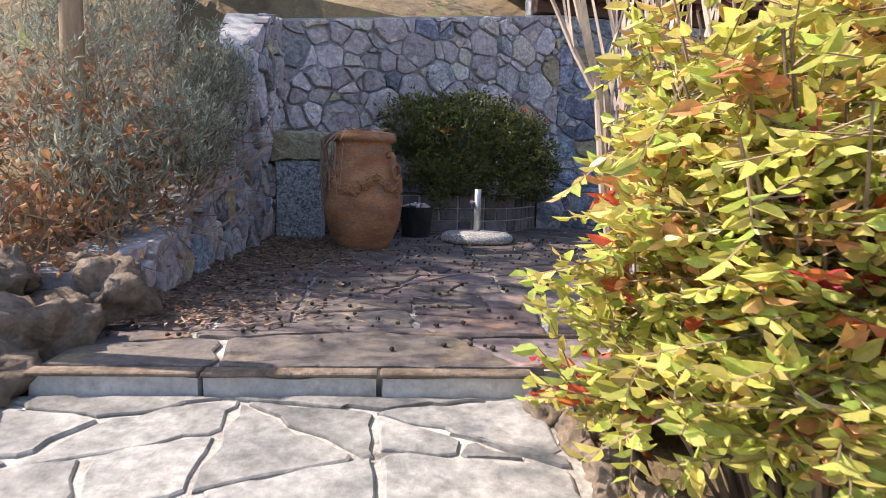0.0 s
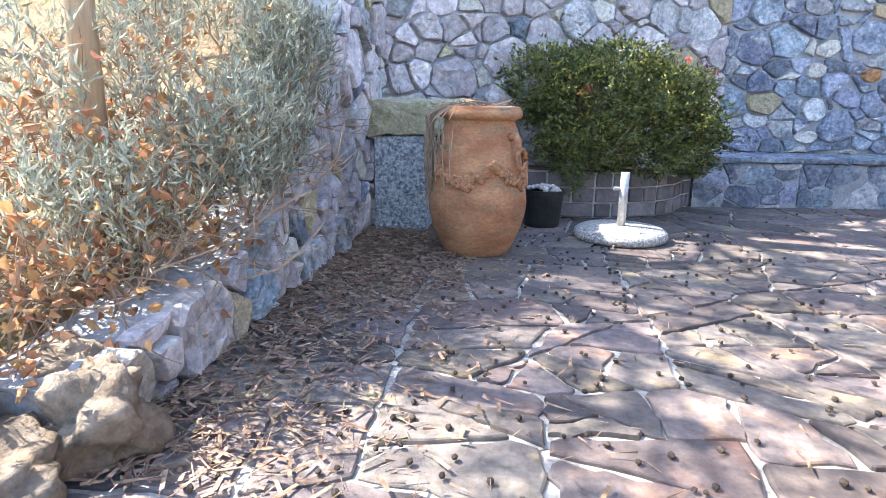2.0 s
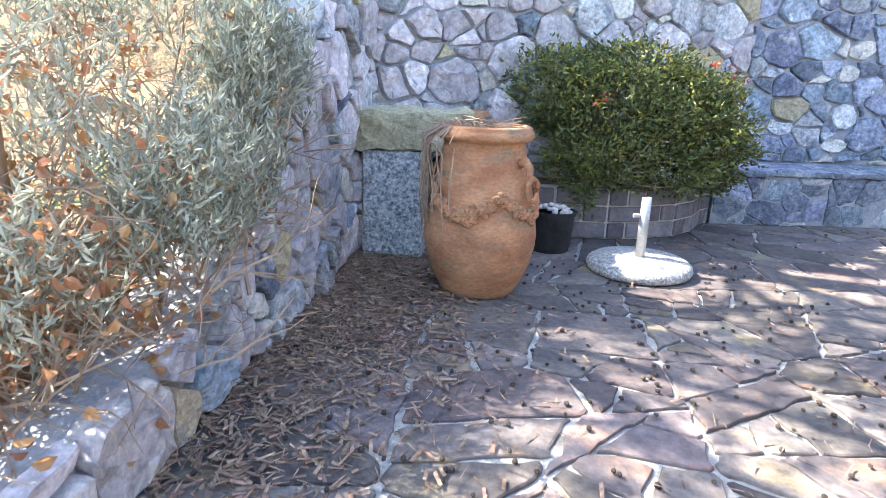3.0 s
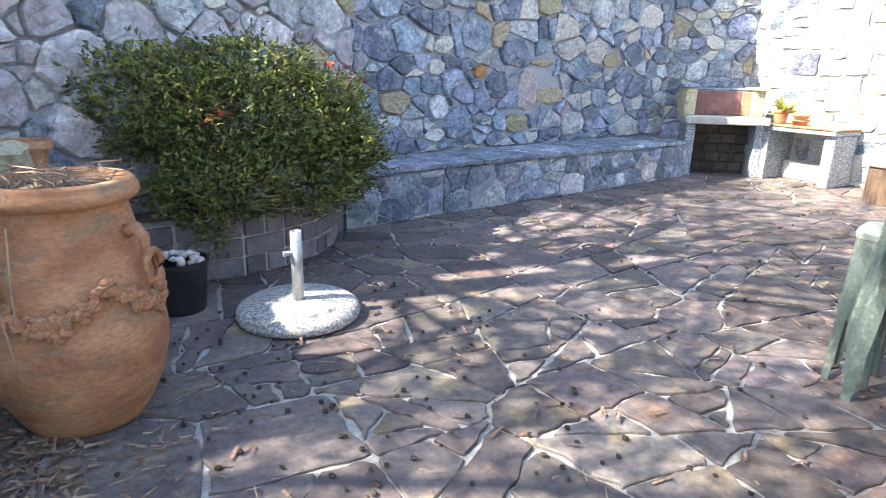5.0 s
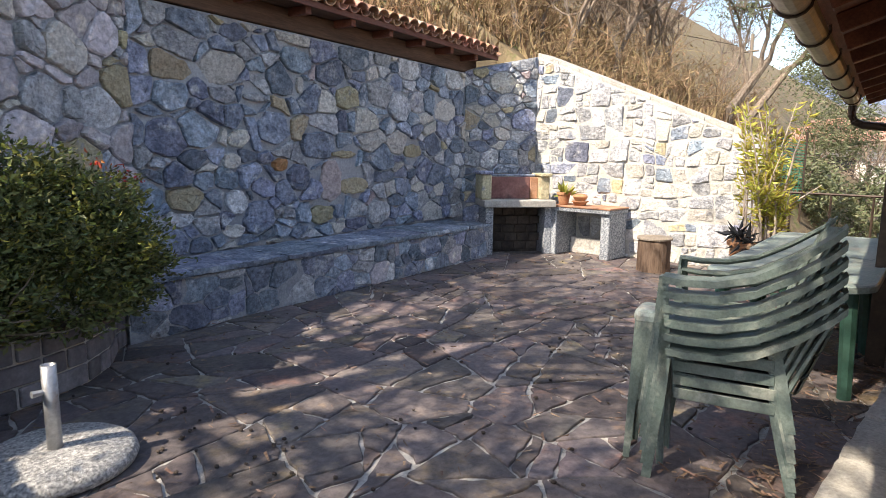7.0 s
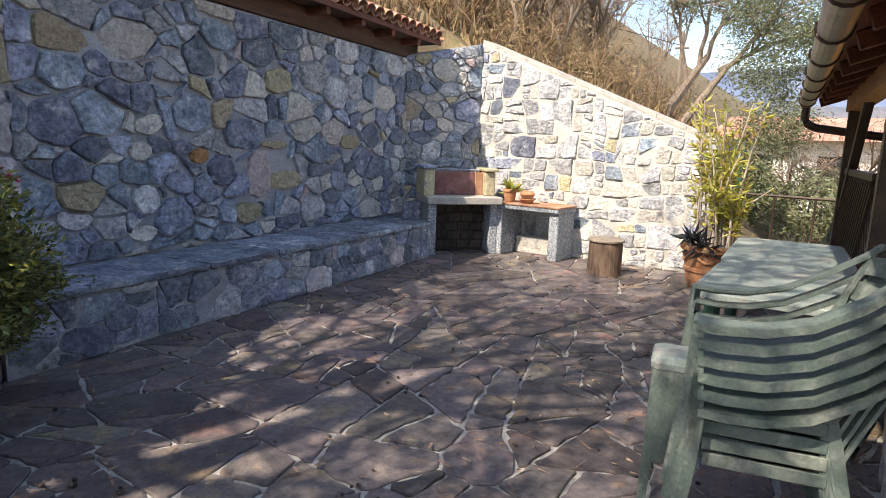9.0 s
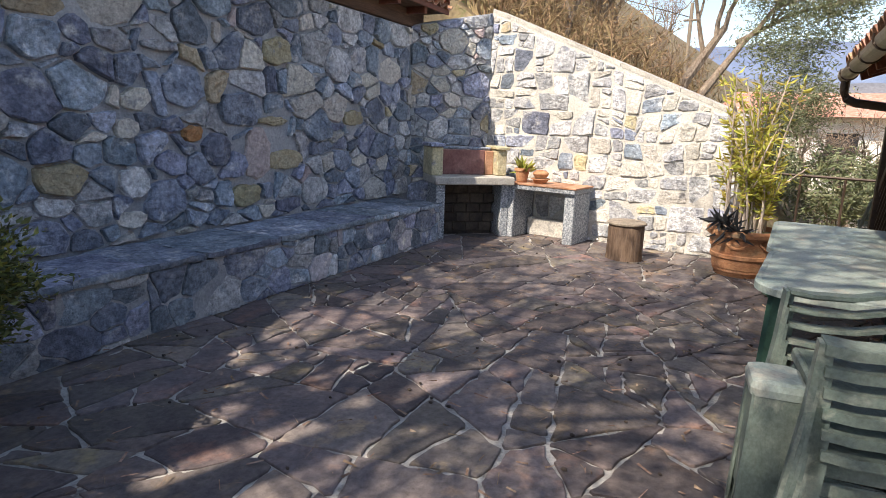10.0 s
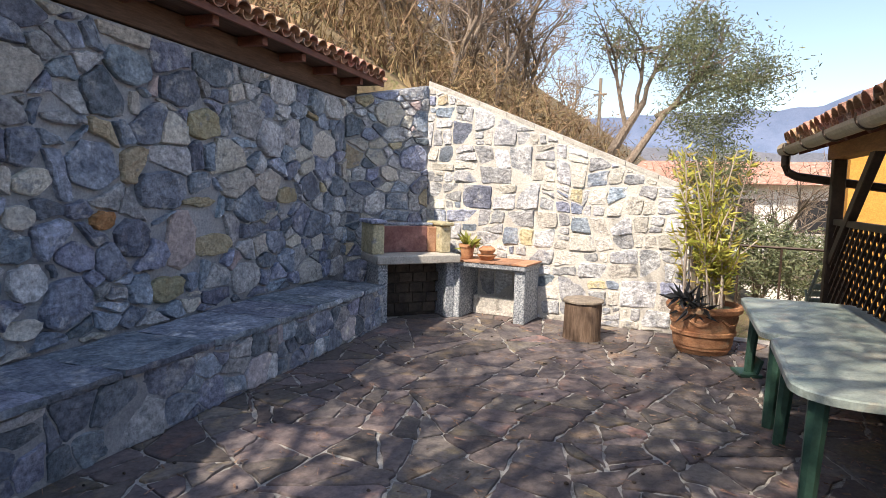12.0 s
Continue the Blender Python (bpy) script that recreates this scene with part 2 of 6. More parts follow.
# ---- mesh helpers ----
class M:
    """Lists of points and faces, grown piece by piece."""

    def __init__(self):
        self.v, self.f, self.s = [], [], []

    def add(self, v, f, slot=0):
        n = len(self.v)
        self.v.extend([tuple(p) for p in v])
        self.f.extend([tuple(i + n for i in q) for q in f])
        self.s.extend([slot] * len(f))
        return self

    def box(self, lo, hi, b=0.0, m=None, slot=0):
        bm = bmesh.new()
        bmesh.ops.create_cube(bm, size=1)
        lo, hi = Vector(lo), Vector(hi)
        for p in bm.verts:
            p.co = Vector([(lo[k] + hi[k]) / 2 + p.co[k] * (hi[k] - lo[k]) for k in range(3)])
        if b:
            bmesh.ops.bevel(bm, geom=bm.edges[:], offset=b, segments=1, affect="EDGES")
        bm.verts.index_update()
        pts = [(m @ p.co) if m else p.co for p in bm.verts]
        self.add(pts, [[p.index for p in q.verts] for q in bm.faces], slot)
        bm.free()
        return self

    def tube(self, path, radii, n=6, slot=0, cap=True, flat=1.0):
        path = [Vector(p) for p in path]
        if isinstance(radii, (int, float)):
            radii = [radii] * len(path)
        vs, fs = [], []
        for i, p in enumerate(path):
            d = (path[min(i + 1, len(path) - 1)] - path[max(i - 1, 0)])
            d = d.normalized() if d.length > 1e-6 else Vector((0, 0, 1))
            a = d.cross(Vector((0, 0, 1)) if abs(d.z) < 0.95 else Vector((1, 0, 0))).normalized()
            b = a.cross(d)
            for k in range(n):
                w = 2 * math.pi * (k + 0.5) / n
                vs.append(p + (a * math.cos(w) + b * math.sin(w) * flat) * radii[i])
        for i in range(len(path) - 1):
            for k in range(n):
                k2 = (k + 1) % n
                fs.append((i * n + k, i * n + k2, (i + 1) * n + k2, (i + 1) * n + k))
        if cap:
            fs.append(tuple(reversed(range(n))))
            fs.append(tuple((len(path) - 1) * n + k for k in range(n)))
        return self.add(vs, fs, slot)

    def lathe(self, prof, n=32, at=(0, 0, 0), slot=0, wob=0.0):
        vs, fs = [], []
        for r, z in prof:
            for k in range(n):
                w = 2 * math.pi * k / n
                q = r * (1 + wob * noise.noise(Vector((math.cos(w) * 2, math.sin(w) * 2, z * 6))))
                vs.append((at[0] + q * math.cos(w), at[1] + q * math.sin(w), at[2] + z))
        for i in range(len(prof) - 1):
            for k in range(n):
                k2 = (k + 1) % n
                fs.append((i * n + k, i * n + k2, (i + 1) * n + k2, (i + 1) * n + k))
        fs.append(tuple(reversed(range(n))))
        fs.append(tuple((len(prof) - 1) * n + k for k in range(n)))
        return self.add(vs, fs, slot)

    def blob(self, c, r, seed=0, rough=0.3, sub=2, squash=(1, 1, 1), freq=1.6):
        bm = bmesh.new()
        bmesh.ops.create_icosphere(bm, subdivisions=sub, radius=1)
        bm.verts.index_update()
        pts = []
        for p in bm.verts:
            k = 1 + rough * noise.noise(p.co * freq + Vector((seed * 7.1, seed * 3.3, 0))) + rough * 0.45 * noise.noise(p.co * freq * 3 + Vector((0, seed * 5.7, 1))) + rough * 0.25 * noise.noise(p.co * freq * 8 + Vector((seed, 0, 4)))
            pts.append([c[j] + p.co[j] * r * k * squash[j] for j in range(3)])
        self.add(pts, [[p.index for p in q.verts] for q in bm.faces])
        bm.free()
        return self

    def rough(self, lo, hi, seed=0, amp=0.02, step=0.06, b=0.03):
        """A rough-hewn block with worn edges."""
        lo, hi = Vector(lo), Vector(hi)
        c, hs = (lo + hi) / 2, (hi - lo) / 2
        for ax in range(3):
            u, v = (ax + 1) % 3, (ax + 2) % 3
            nu, nv = max(2, int(2 * hs[u] / step)), max(2, int(2 * hs[v] / step))
            for sg in (-1, 1):
                vs = []
                for j in range(nv + 1):
                    for i in range(nu + 1):
                        p = Vector((0, 0, 0))
                        p[ax], p[u], p[v] = sg * hs[ax], hs[u] * (2 * i / nu - 1), hs[v] * (2 * j / nv - 1)
                        q = Vector([max(-(hs[k] - b), min(hs[k] - b, p[k])) for k in range(3)])
                        d = p - q
                        p = q + d.normalized() * b if d.length > 1e-6 else p
                        w = p * 7 + Vector((seed * 3.7, seed * 1.3, 0))
                        d = Vector((noise.noise(w), noise.noise(w + Vector((9, 0, 0))), noise.noise(w + Vector((0, 9, 0))))) * amp
                        d += Vector((noise.noise(w * 3), noise.noise(w * 3 + Vector((5, 0, 0))), noise.noise(w * 3 + Vector((0, 5, 0))))) * amp * 0.45
                        vs.append(c + p + d)
                fs = [(j * (nu + 1) + i, j * (nu + 1) + i + 1, (j + 1) * (nu + 1) + i + 1, (j + 1) * (nu + 1) + i) for j in range(nv) for i in range(nu)]
                self.add(vs, fs if sg > 0 else [f[::-1] for f in fs])
        return self

    def mesh(self, name, *materials, smooth=False):
        me = bpy.data.meshes.new(name)
        me.from_pydata(self.v, [], self.f)
        for m in materials:
            me.materials.append(m)
        if len(materials) > 1:
            me.polygons.foreach_set("material_index", self.s)
        if smooth:
            me.polygons.foreach_set("use_smooth", [True] * len(me.polygons))
        me.update()
        return me


def part(name, m, material, parent=None, label="", smooth=False):
    mats = material if isinstance(material, tuple) else (material,)
    ob = new(name, m.mesh(name, *mats, smooth=smooth))
    if parent is not None:
        ob.parent = parent
    return tagged(ob, label)


def thing(name, label, category, at=None, group="", kind=""):
    ob = new(name)
    if at is not None:
        ob.matrix_world = at
    ob.empty_display_size = 0.1
    return tagged(ob, label, category, group, kind)


def whole(name, m, material, label, category, group="", kind="", smooth=False):
    return tagged(part(name, m, material, None, "", smooth), label, category, group, kind)


def clip(poly, a, b, c):
    """The part of a convex polygon where a*x + b*y <= c."""
    out = []
    for i, p in enumerate(poly):
        q = poly[(i + 1) % len(poly)]
        dp, dq = a * p[0] + b * p[1] - c, a * q[0] + b * q[1] - c
        if dp <= 0:
            out.append(p)
        if dp * dq < 0:
            t = dp / (dp - dq)
            out.append((p[0] + t * (q[0] - p[0]), p[1] + t * (q[1] - p[1])))
    return out


def cells(seeds, weights, gap, bounds, planes=(), sx=1.0):
    """Voronoi polygons with weights, each shrunk by gap; sx squeezes the measure along x."""
    P = np.array(seeds, float) * np.array((1 / sx, 1.0))
    Wt = np.array(weights, float)
    res = []
    x0, y0, x1, y1 = bounds
    for i in range(len(P)):
        d = ((P - P[i]) ** 2).sum(1)
        near = np.argsort(d - Wt)[:20]
        poly = [(x0 + gap, y0 + gap), (x1 - gap, y0 + gap), (x1 - gap, y1 - gap), (x0 + gap, y1 - gap)]
        for j in near:
            if j == i or not poly:
                continue
            n = P[j] - P[i]
            ln = math.hypot(*n)
            if ln < 1e-6:
                continue
            mid = (ln * ln + Wt[i] - Wt[j]) / (2 * ln)
            ax, ay = n[0] / ln / sx, n[1] / ln
            c = mid + n[0] / ln * P[i][0] + n[1] / ln * P[i][1]
            k = math.hypot(ax, ay)
            poly = clip(poly, ax / k, ay / k, c / k - gap)
        for a, b, c in planes:
            if poly:
                poly = clip(poly, a, b, c)
        if len(poly) >= 3:
            ar = 0.5 * sum(poly[k][0] * poly[(k + 1) % len(poly)][1] - poly[(k + 1) % len(poly)][0] * poly[k][1] for k in range(len(poly)))
            if ar > 0.0012:
                res.append((i, poly, ar))
    return res


def soften(poly, rng, cut=0.16, jit=0.006):
    """Cut the corners of a polygon and shake its outline."""
    out = []
    for i, p in enumerate(poly):
        a, q = poly[i - 1], poly[(i + 1) % len(poly)]
        for o in (a, q):
            ln = math.hypot(o[0] - p[0], o[1] - p[1]) + 1e-9
            k = min(cut, 0.02 / ln) * rng.uniform(0.3, 1.4)
            out.append((p[0] + (o[0] - p[0]) * k + rng.uniform(-jit, jit), p[1] + (o[1] - p[1]) * k + rng.uniform(-jit, jit)))
        ln = math.hypot(q[0] - p[0], q[1] - p[1])
        k = int(ln / 0.09)
        for j in range(1, k + 1):
            t = j / (k + 1) + rng.uniform(-0.08, 0.08)
            out.append((p[0] + (q[0] - p[0]) * t + rng.uniform(-jit, jit) * 1.8, p[1] + (q[1] - p[1]) * t + rng.uniform(-jit, jit) * 1.8))
    return out


def stone_mesh(m, poly, cx, cy, proud, rng, slot=0, top=0.92, rough=0.3):
    """One stone: a skirt, a rounded shoulder and a broken face."""
    n = len(poly)
    tilt = (rng.uniform(-0.14, 0.14), rng.uniform(-0.14, 0.14))
    sx, sy = rng.uniform(0, 99), rng.uniform(0, 99)
    vs = []
    for k, (s, h) in enumerate(((1.0, -0.035), (0.99, proud * 0.7), (top, proud * 0.97), (0.5, proud * 1.03))):
        for x, y in poly:
            dx, dy = (x - cx) * s, (y - cy) * s
            z = h + (0 if k == 0 else (dx * tilt[0] + dy * tilt[1]) + proud * rough * 1.6 * noise.noise(Vector((dx * 11 + sx, dy * 11 + sy, k * 0.2))) + rng.uniform(-0.3, 0.3) * proud * rough)
            vs.append((dx, dy, z))
    fs = []
    for r in (0, 1, 2):
        for k in range(n):
            k2 = (k + 1) % n
            fs.append((r * n + k, r * n + k2, (r + 1) * n + k2, (r + 1) * n + k))
    fs.append(tuple(range(3 * n, 4 * n)))
    m.add(vs, fs, slot)


def scatter(rng, w, h, cell, sx, jit=0.4, filler=0.35):
    """Seeds in staggered rows, and weights that make some stones large."""
    seeds, weights = [], []
    rows = max(1, int(h / cell))
    for r in range(-1, rows + 1):
        step = cell * sx
        for k in range(-1, int(w / step) + 2):
            seeds.append(((k + 0.5 * (r % 2) + rng.uniform(-jit, jit)) * step, (r + 0.5 + rng.uniform(-jit, jit) * 0.72) * h / rows))
            weights.append((cell * rng.choice((0, 0, 0.2, 0.45, 0.85))) ** 2)
            if rng.random() < filler:
                seeds.append(((k + 0.5 * (r % 2) + rng.uniform(0.3, 0.7)) * step, (r + rng.uniform(-0.15, 0.15)) * h / rows))
                weights.append(0.0)
    return seeds, weights


def area(poly):
    return 0.5 * sum(poly[k][0] * poly[(k + 1) % len(poly)][1] - poly[(k + 1) % len(poly)][0] * poly[k][1] for k in range(len(poly)))


def carve(rng, poly, target, tilt, wide, out):
    """Split a polygon into blocks of about the target area."""
    if len(poly) < 3:
        return
    ar = area(poly)
    if ar < target * rng.choice((0.4, 0.8, 1.3, 2.0, 3.2)) or ar < target * 0.3:
        out.append(poly)
        return
    xs, ys = [p[0] for p in poly], [p[1] for p in poly]
    w, h = max(xs) - min(xs), max(ys) - min(ys)
    ang = radians(rng.gauss(0, tilt)) + (0 if w > wide * h * rng.uniform(0.8, 1.25) else math.pi / 2)
    t = rng.uniform(0.36, 0.64)
    px, py = min(xs) + w * (t if w > wide * h else 0.5), min(ys) + h * (0.5 if w > wide * h else t)
    ca, sa = math.cos(ang), math.sin(ang)
    c = ca * px + sa * py
    for sg in (1, -1):
        carve(rng, clip(poly, sg * ca, sg * sa, sg * c), target, tilt, wide, out)


def inset(poly, gap):
    n = len(poly)
    res = list(poly)
    for k in range(n):
        (x0, y0), (x1, y1) = poly[k], poly[(k + 1) % n]
        ln = math.hypot(x1 - x0, y1 - y0)
        if ln < 1e-6 or not res:
            continue
        nx, ny = (y1 - y0) / ln, -(x1 - x0) / ln
        res = clip(res, nx, ny, nx * x0 + ny * y0 - gap)
    return res


def courses(rng, w, h):
    """Uneven rough courses, each cut into lengths."""
    out, y = [], -0.1
    while y < h:
        y2 = y + rng.uniform(0.3, 0.55)
        x = -rng.uniform(0.05, 0.5)
        while x < w:
            x2 = x + rng.uniform(0.35, 0.85)
            a, b = rng.uniform(-0.05, 0.05), rng.uniform(-0.05, 0.05)
            out.append([(x, y), (x2, y), (x2, y2), (x, y2)])
            x = x2
        y = y2
    return out


def warp(p, seed):
    """A smooth bend of the courses."""
    q = Vector((p[0] * 1.6, p[1] * 1.6, seed * 0.37))
    r = Vector((p[0] * 5.0, p[1] * 5.0, seed * 0.91))
    return (p[0] + 0.09 * noise.noise(q) + 0.022 * noise.noise(r), p[1] + 0.09 * noise.noise(q + Vector((7.7, 0, 3))) + 0.022 * noise.noise(r + Vector((0, 5.5, 2))))


def blocks(rng, w, h, cell, sx, target, tilt, wide, gap, planes=(), coursed=0):
    """Irregular large cells, each carved into blocks with joints between them."""
    got, base_cells = [], []
    if coursed:
        base_cells = courses(rng, w, h)
    else:
        seeds, weights = scatter(rng, w, h, cell, sx, 0.42, 0.0)
        base_cells = [poly for i, poly, ar in cells(seeds, weights, 0.0, (0, 0, w, h), planes, sx)]
    for poly in base_cells:
        carve(rng, poly, target, tilt, wide, got)
    if coursed:
        bent = []
        for poly in got:
            poly = [warp(p, coursed) for p in poly]
            for a, b, c in ((-1, 0, 0), (1, 0, w), (0, -1, 0), (0, 1, h), *planes):
                poly = clip(poly, a, b, c)
            if len(poly) >= 3:
                bent.append(poly)
        got = bent
    got = [inset(p, gap * rng.uniform(0.7, 1.4)) for p in got]
    return [p for p in got if len(p) >= 3 and area(p) > 0.0011]


def rubble(rng, w, h, cell, sx, gap, known=()):
    """Irregular stones of mixed size round a few known ones, given as (x, y, width, height, material)."""
    seeds, weights = scatter(rng, w, h, cell, sx, 0.36, 0.4)
    keep = [k for k, (x, y) in enumerate(seeds) if all(((x - q[0]) / q[2]) ** 2 + ((y - q[1]) / q[3]) ** 2 > 0.3 for q in known)]
    got = []
    for i, poly, ar in cells([seeds[k] for k in keep], [weights[k] for k in keep], gap, (0, 0, w, h), (), sx):
        cx, cy = sum(p[0] for p in poly) / len(poly), sum(p[1] for p in poly) / len(poly)
        for x, y, kw, kh, other in known:
            d = math.hypot(cx - x, cy - y) + 1e-9
            nx, ny = (cx - x) / d, (cy - y) / d
            if d < kw + kh + 0.5 and poly:
                poly = clip(poly, -nx, -ny, -(nx * x + ny * y + 0.5 * math.hypot(kw * nx, kh * ny) + gap))
        if len(poly) >= 3 and area(poly) > 0.003:
            got.append((poly, None))
    for x, y, kw, kh, other in known:
        n = rng.choice((6, 7, 8))
        a0 = rng.uniform(0, 1)
        poly = []
        for k in range(n):
            a = 2 * math.pi * (k + a0 + rng.uniform(-0.18, 0.18)) / n
            c, sn = math.cos(a), math.sin(a)
            r = 0.5 / (abs(c) ** 3.2 + abs(sn) ** 3.2) ** (1 / 3.2) * rng.uniform(0.92, 1.05)
            poly.append((x + kw * r * c, y + kh * r * sn))
        for a, b, c in ((-1, 0, 0), (1, 0, w), (0, -1, 0), (0, 1, h)):
            poly = clip(poly, a, b, c)
        if len(poly) >= 3:
            got.append((poly, other))
    return got


def stone_wall(wall, origin, along, w, h, target, wide, gap, proud, palette, seed, planes=(), marks=(), limit=300, name="stone", top=None, mixed=0.0, known=()):
    """Cover a wall face with stones, each an object of its own; those past the limit join in one part."""
    rng = random.Random(seed)
    u = Vector((along[0], along[1], 0)).normalized()
    up = Vector((0, 0, 1))
    nrm = u.cross(up)
    rest = M()
    kinds = [k for k, c in palette]
    odds = [c for k, c in palette]
    n = 0
    faces = []
    made = rubble(rng, w, h, mixed, wide, gap, known) if mixed else [(p, None) for p in blocks(rng, w, h, 0.5, 1.3, target, 8, wide, gap, planes, seed)]
    for poly, given in made:
        if mixed:
            for a, b, c in planes:
                poly = clip(poly, a, b, c)
            if len(poly) < 3 or area(poly) < 0.003:
                continue
        cx, cy = sum(p[0] for p in poly) / len(poly), sum(p[1] for p in poly) / len(poly)
        if top:
            sl = (top(cx + 0.05) - top(cx - 0.05)) / 0.1
            k = math.hypot(1, sl)
            poly = clip(poly, -sl / k, 1 / k, (top(cx) - sl * cx) / k)
            if len(poly) < 3 or area(poly) < 0.002:
                continue
        faces.append([poly, given or rng.choices(kinds, odds)[0], cx, cy])
    for mx, my, other in marks:
        min((f for f in faces if area(f[0]) < 0.09), key=lambda f: math.hypot(f[2] - mx, f[3] - my))[1] = other
    for poly, mm, cx, cy in faces:
        poly = soften(poly, rng)
        cx, cy = sum(p[0] for p in poly) / len(poly), sum(p[1] for p in poly) / len(poly)
        mat4 = Matrix((u, up, nrm)).transposed().to_4x4()
        mat4.translation = Vector(origin) + u * cx + up * cy
        one = M()
        stone_mesh(one, poly, cx, cy, proud * rng.uniform(0.5, 1.4), rng)
        if n < limit:
            ob = new(name, one.mesh(name, mm))
            ob.parent = wall
            ob.matrix_basis = mat4
        else:
            rest.add([mat4 @ Vector(p) for p in one.v], one.f, kinds.index(mm) if mm in kinds else 0)
        n += 1
    if rest.v:
        tagged(part(name, rest, tuple(kinds), wall), kind="stuff")


def prism(m, pts, z0, z1, slot=0):
    """An upright prism on a plan polygon (counter-clockwise); z1 may be one height per corner."""
    n = len(pts)
    tops = z1 if isinstance(z1, (list, tuple)) else [z1] * n
    vs = [(x, y, z0) for x, y in pts] + [(x, y, t) for (x, y), t in zip(pts, tops)]
    fs = [tuple(reversed(range(n))), tuple(range(n, 2 * n))] + [(k, (k + 1) % n, n + (k + 1) % n, n + k) for k in range(n)]
    return m.add(vs, fs)


def leaf_quads(m, pts, rng, size, wide=0.45, droop=0.0, slot=0, fold=0.15, axis=None, spread=1.0, full=False):
    """A folded lozenge for every point."""
    for p in pts:
        d = Vector((rng.gauss(0, 1), rng.gauss(0, 1), rng.gauss(0, 1) * 0.7 - droop))
        if axis is not None:
            d = d * spread + Vector(axis)
        d.normalize()
        a = d.cross(Vector((rng.gauss(0, 1), rng.gauss(0, 1), rng.gauss(0, 1) + 1.2))).normalized()
        nn = d.cross(a)
        L = size * rng.uniform(0.6, 1.3)
        q = Vector(p)
        if full:
            m.add([q, q + d * L * 0.25 + a * L * wide * 0.42 + nn * L * fold, q + d * L * 0.6 + a * L * wide * 0.42 + nn * L * fold, q + d * L, q + d * L * 0.6 - a * L * wide * 0.42 + nn * L * fold, q + d * L * 0.25 - a * L * wide * 0.42 + nn * L * fold, q + d * L * 0.45], [(0, 1, 6), (1, 2, 6), (2, 3, 6), (3, 4, 6), (4, 5, 6), (5, 0, 6)], slot)
            continue
        m.add([q, q + d * L * 0.45 + a * L * wide * 0.5 + nn * L * fold, q + d * L, q + d * L * 0.45 - a * L * wide * 0.5 + nn * L * fold], [(0, 1, 2), (0, 2, 3)], slot)


def in_blob(rng, c, r, shell=0.55):
    """A point in an ellipsoid, mostly near its skin."""
    d = Vector((rng.gauss(0, 1), rng.gauss(0, 1), rng.gauss(0, 1))).normalized()
    k = (shell + (1 - shell) * rng.random()) * (0.82 + 0.3 * noise.noise(d * 2.3 + Vector(c)))
    return Vector((c[0] + d.x * r[0] * k, c[1] + d.y * r[1] * k, c[2] + d.z * r[2] * k))


def branch(m, rng, p, d, length, r, depth, tips, kids=3, bend=0.35, n=5, up=0.1, shrink=0.66, angle=0.7):
    """A limb that forks on; its end points go to tips."""
    path, rad = [Vector(p)], [r]
    steps = 4 if depth > 1 else 3
    q, v = Vector(p), Vector(d).normalized()
    for k in range(steps):
        v = (v + Vector((rng.gauss(0, bend), rng.gauss(0, bend), rng.gauss(0, bend) + up)) * 0.5).normalized()
        q = q + v * length / steps
        path.append(q.copy())
        rad.append(r * (1 - 0.5 * (k + 1) / steps))
    m.tube(path, rad, n if depth > 1 else 3, cap=False)
    if depth <= 0:
        tips.append((q.copy(), v.copy()))
        return
    for k in range(kids):
        at = path[rng.randint(2 if depth > 1 else 1, steps)]
        w = (v + Vector((rng.gauss(0, angle), rng.gauss(0, angle), rng.gauss(0, angle * 0.7)))).normalized()
        branch(m, rng, at, w, length * shrink * rng.uniform(0.7, 1.2), r * 0.55, depth - 1, tips, kids, bend, n, up, shrink, angle)


# ---- the ground: terraces, hillside, valley ----
def ramp01(x, a, b):
    t = min(1.0, max(0.0, (x - a) / (b - a)))
    return t * t * (3 - 2 * t)


def ground_z(x, y):
    wob = 0.12 * noise.noise(Vector((x * 0.5, y * 0.5, 0))) + 0.5 * noise.noise(Vector((x * 0.07, y * 0.07, 3))) * min(1, math.hypot(x, y) / 20)
    if -5.3 < x < 5.02 and -6.5 < y < 0.9 and not (y > 0.66 * (x + 5.3) - 2.2):
        return -0.07
    if y <= -5.6 and x > -1.3 and x < 5.3:
        return -0.45 + wob * 0.3
    if y <= -6.48 and x > -5.3:
        return -0.3 - 0.05 * max(0, -6.8 - y)
    if x <= -5.3 and y < -2.2:
        return 0.05 + 0.75 * ramp01(y, -6.4, -3.4) + 0.22 * max(0, -x - 5.3) * ramp01(y, -7.4, -5.5) + wob * 0.5 - 0.32 * ramp01(-y, 6.6, 7.4)
    hill = 2.55 + 0.6 * max(0, y) * (1 - 0.5 * ramp01(y, 20, 60)) + wob
    if x > 5.02:
        hill = 2.75 + 0.36 * max(y, -9) + 0.30 * max(0, y) - 0.05 * (x - 5) + wob
        hill -= 1.5 * ramp01(-y, 2.4, 4.0)
        hill = max(hill, -0.12 - 0.12 * (x - 5) - 0.3 * max(0, x - 9) + wob)
        hill -= 0.16 * max(0, x - 12) * ramp01(x, 10, 30) * (1 - ramp01(y, -5, 25))
    return max(-55 + 0.002 * x, hill)


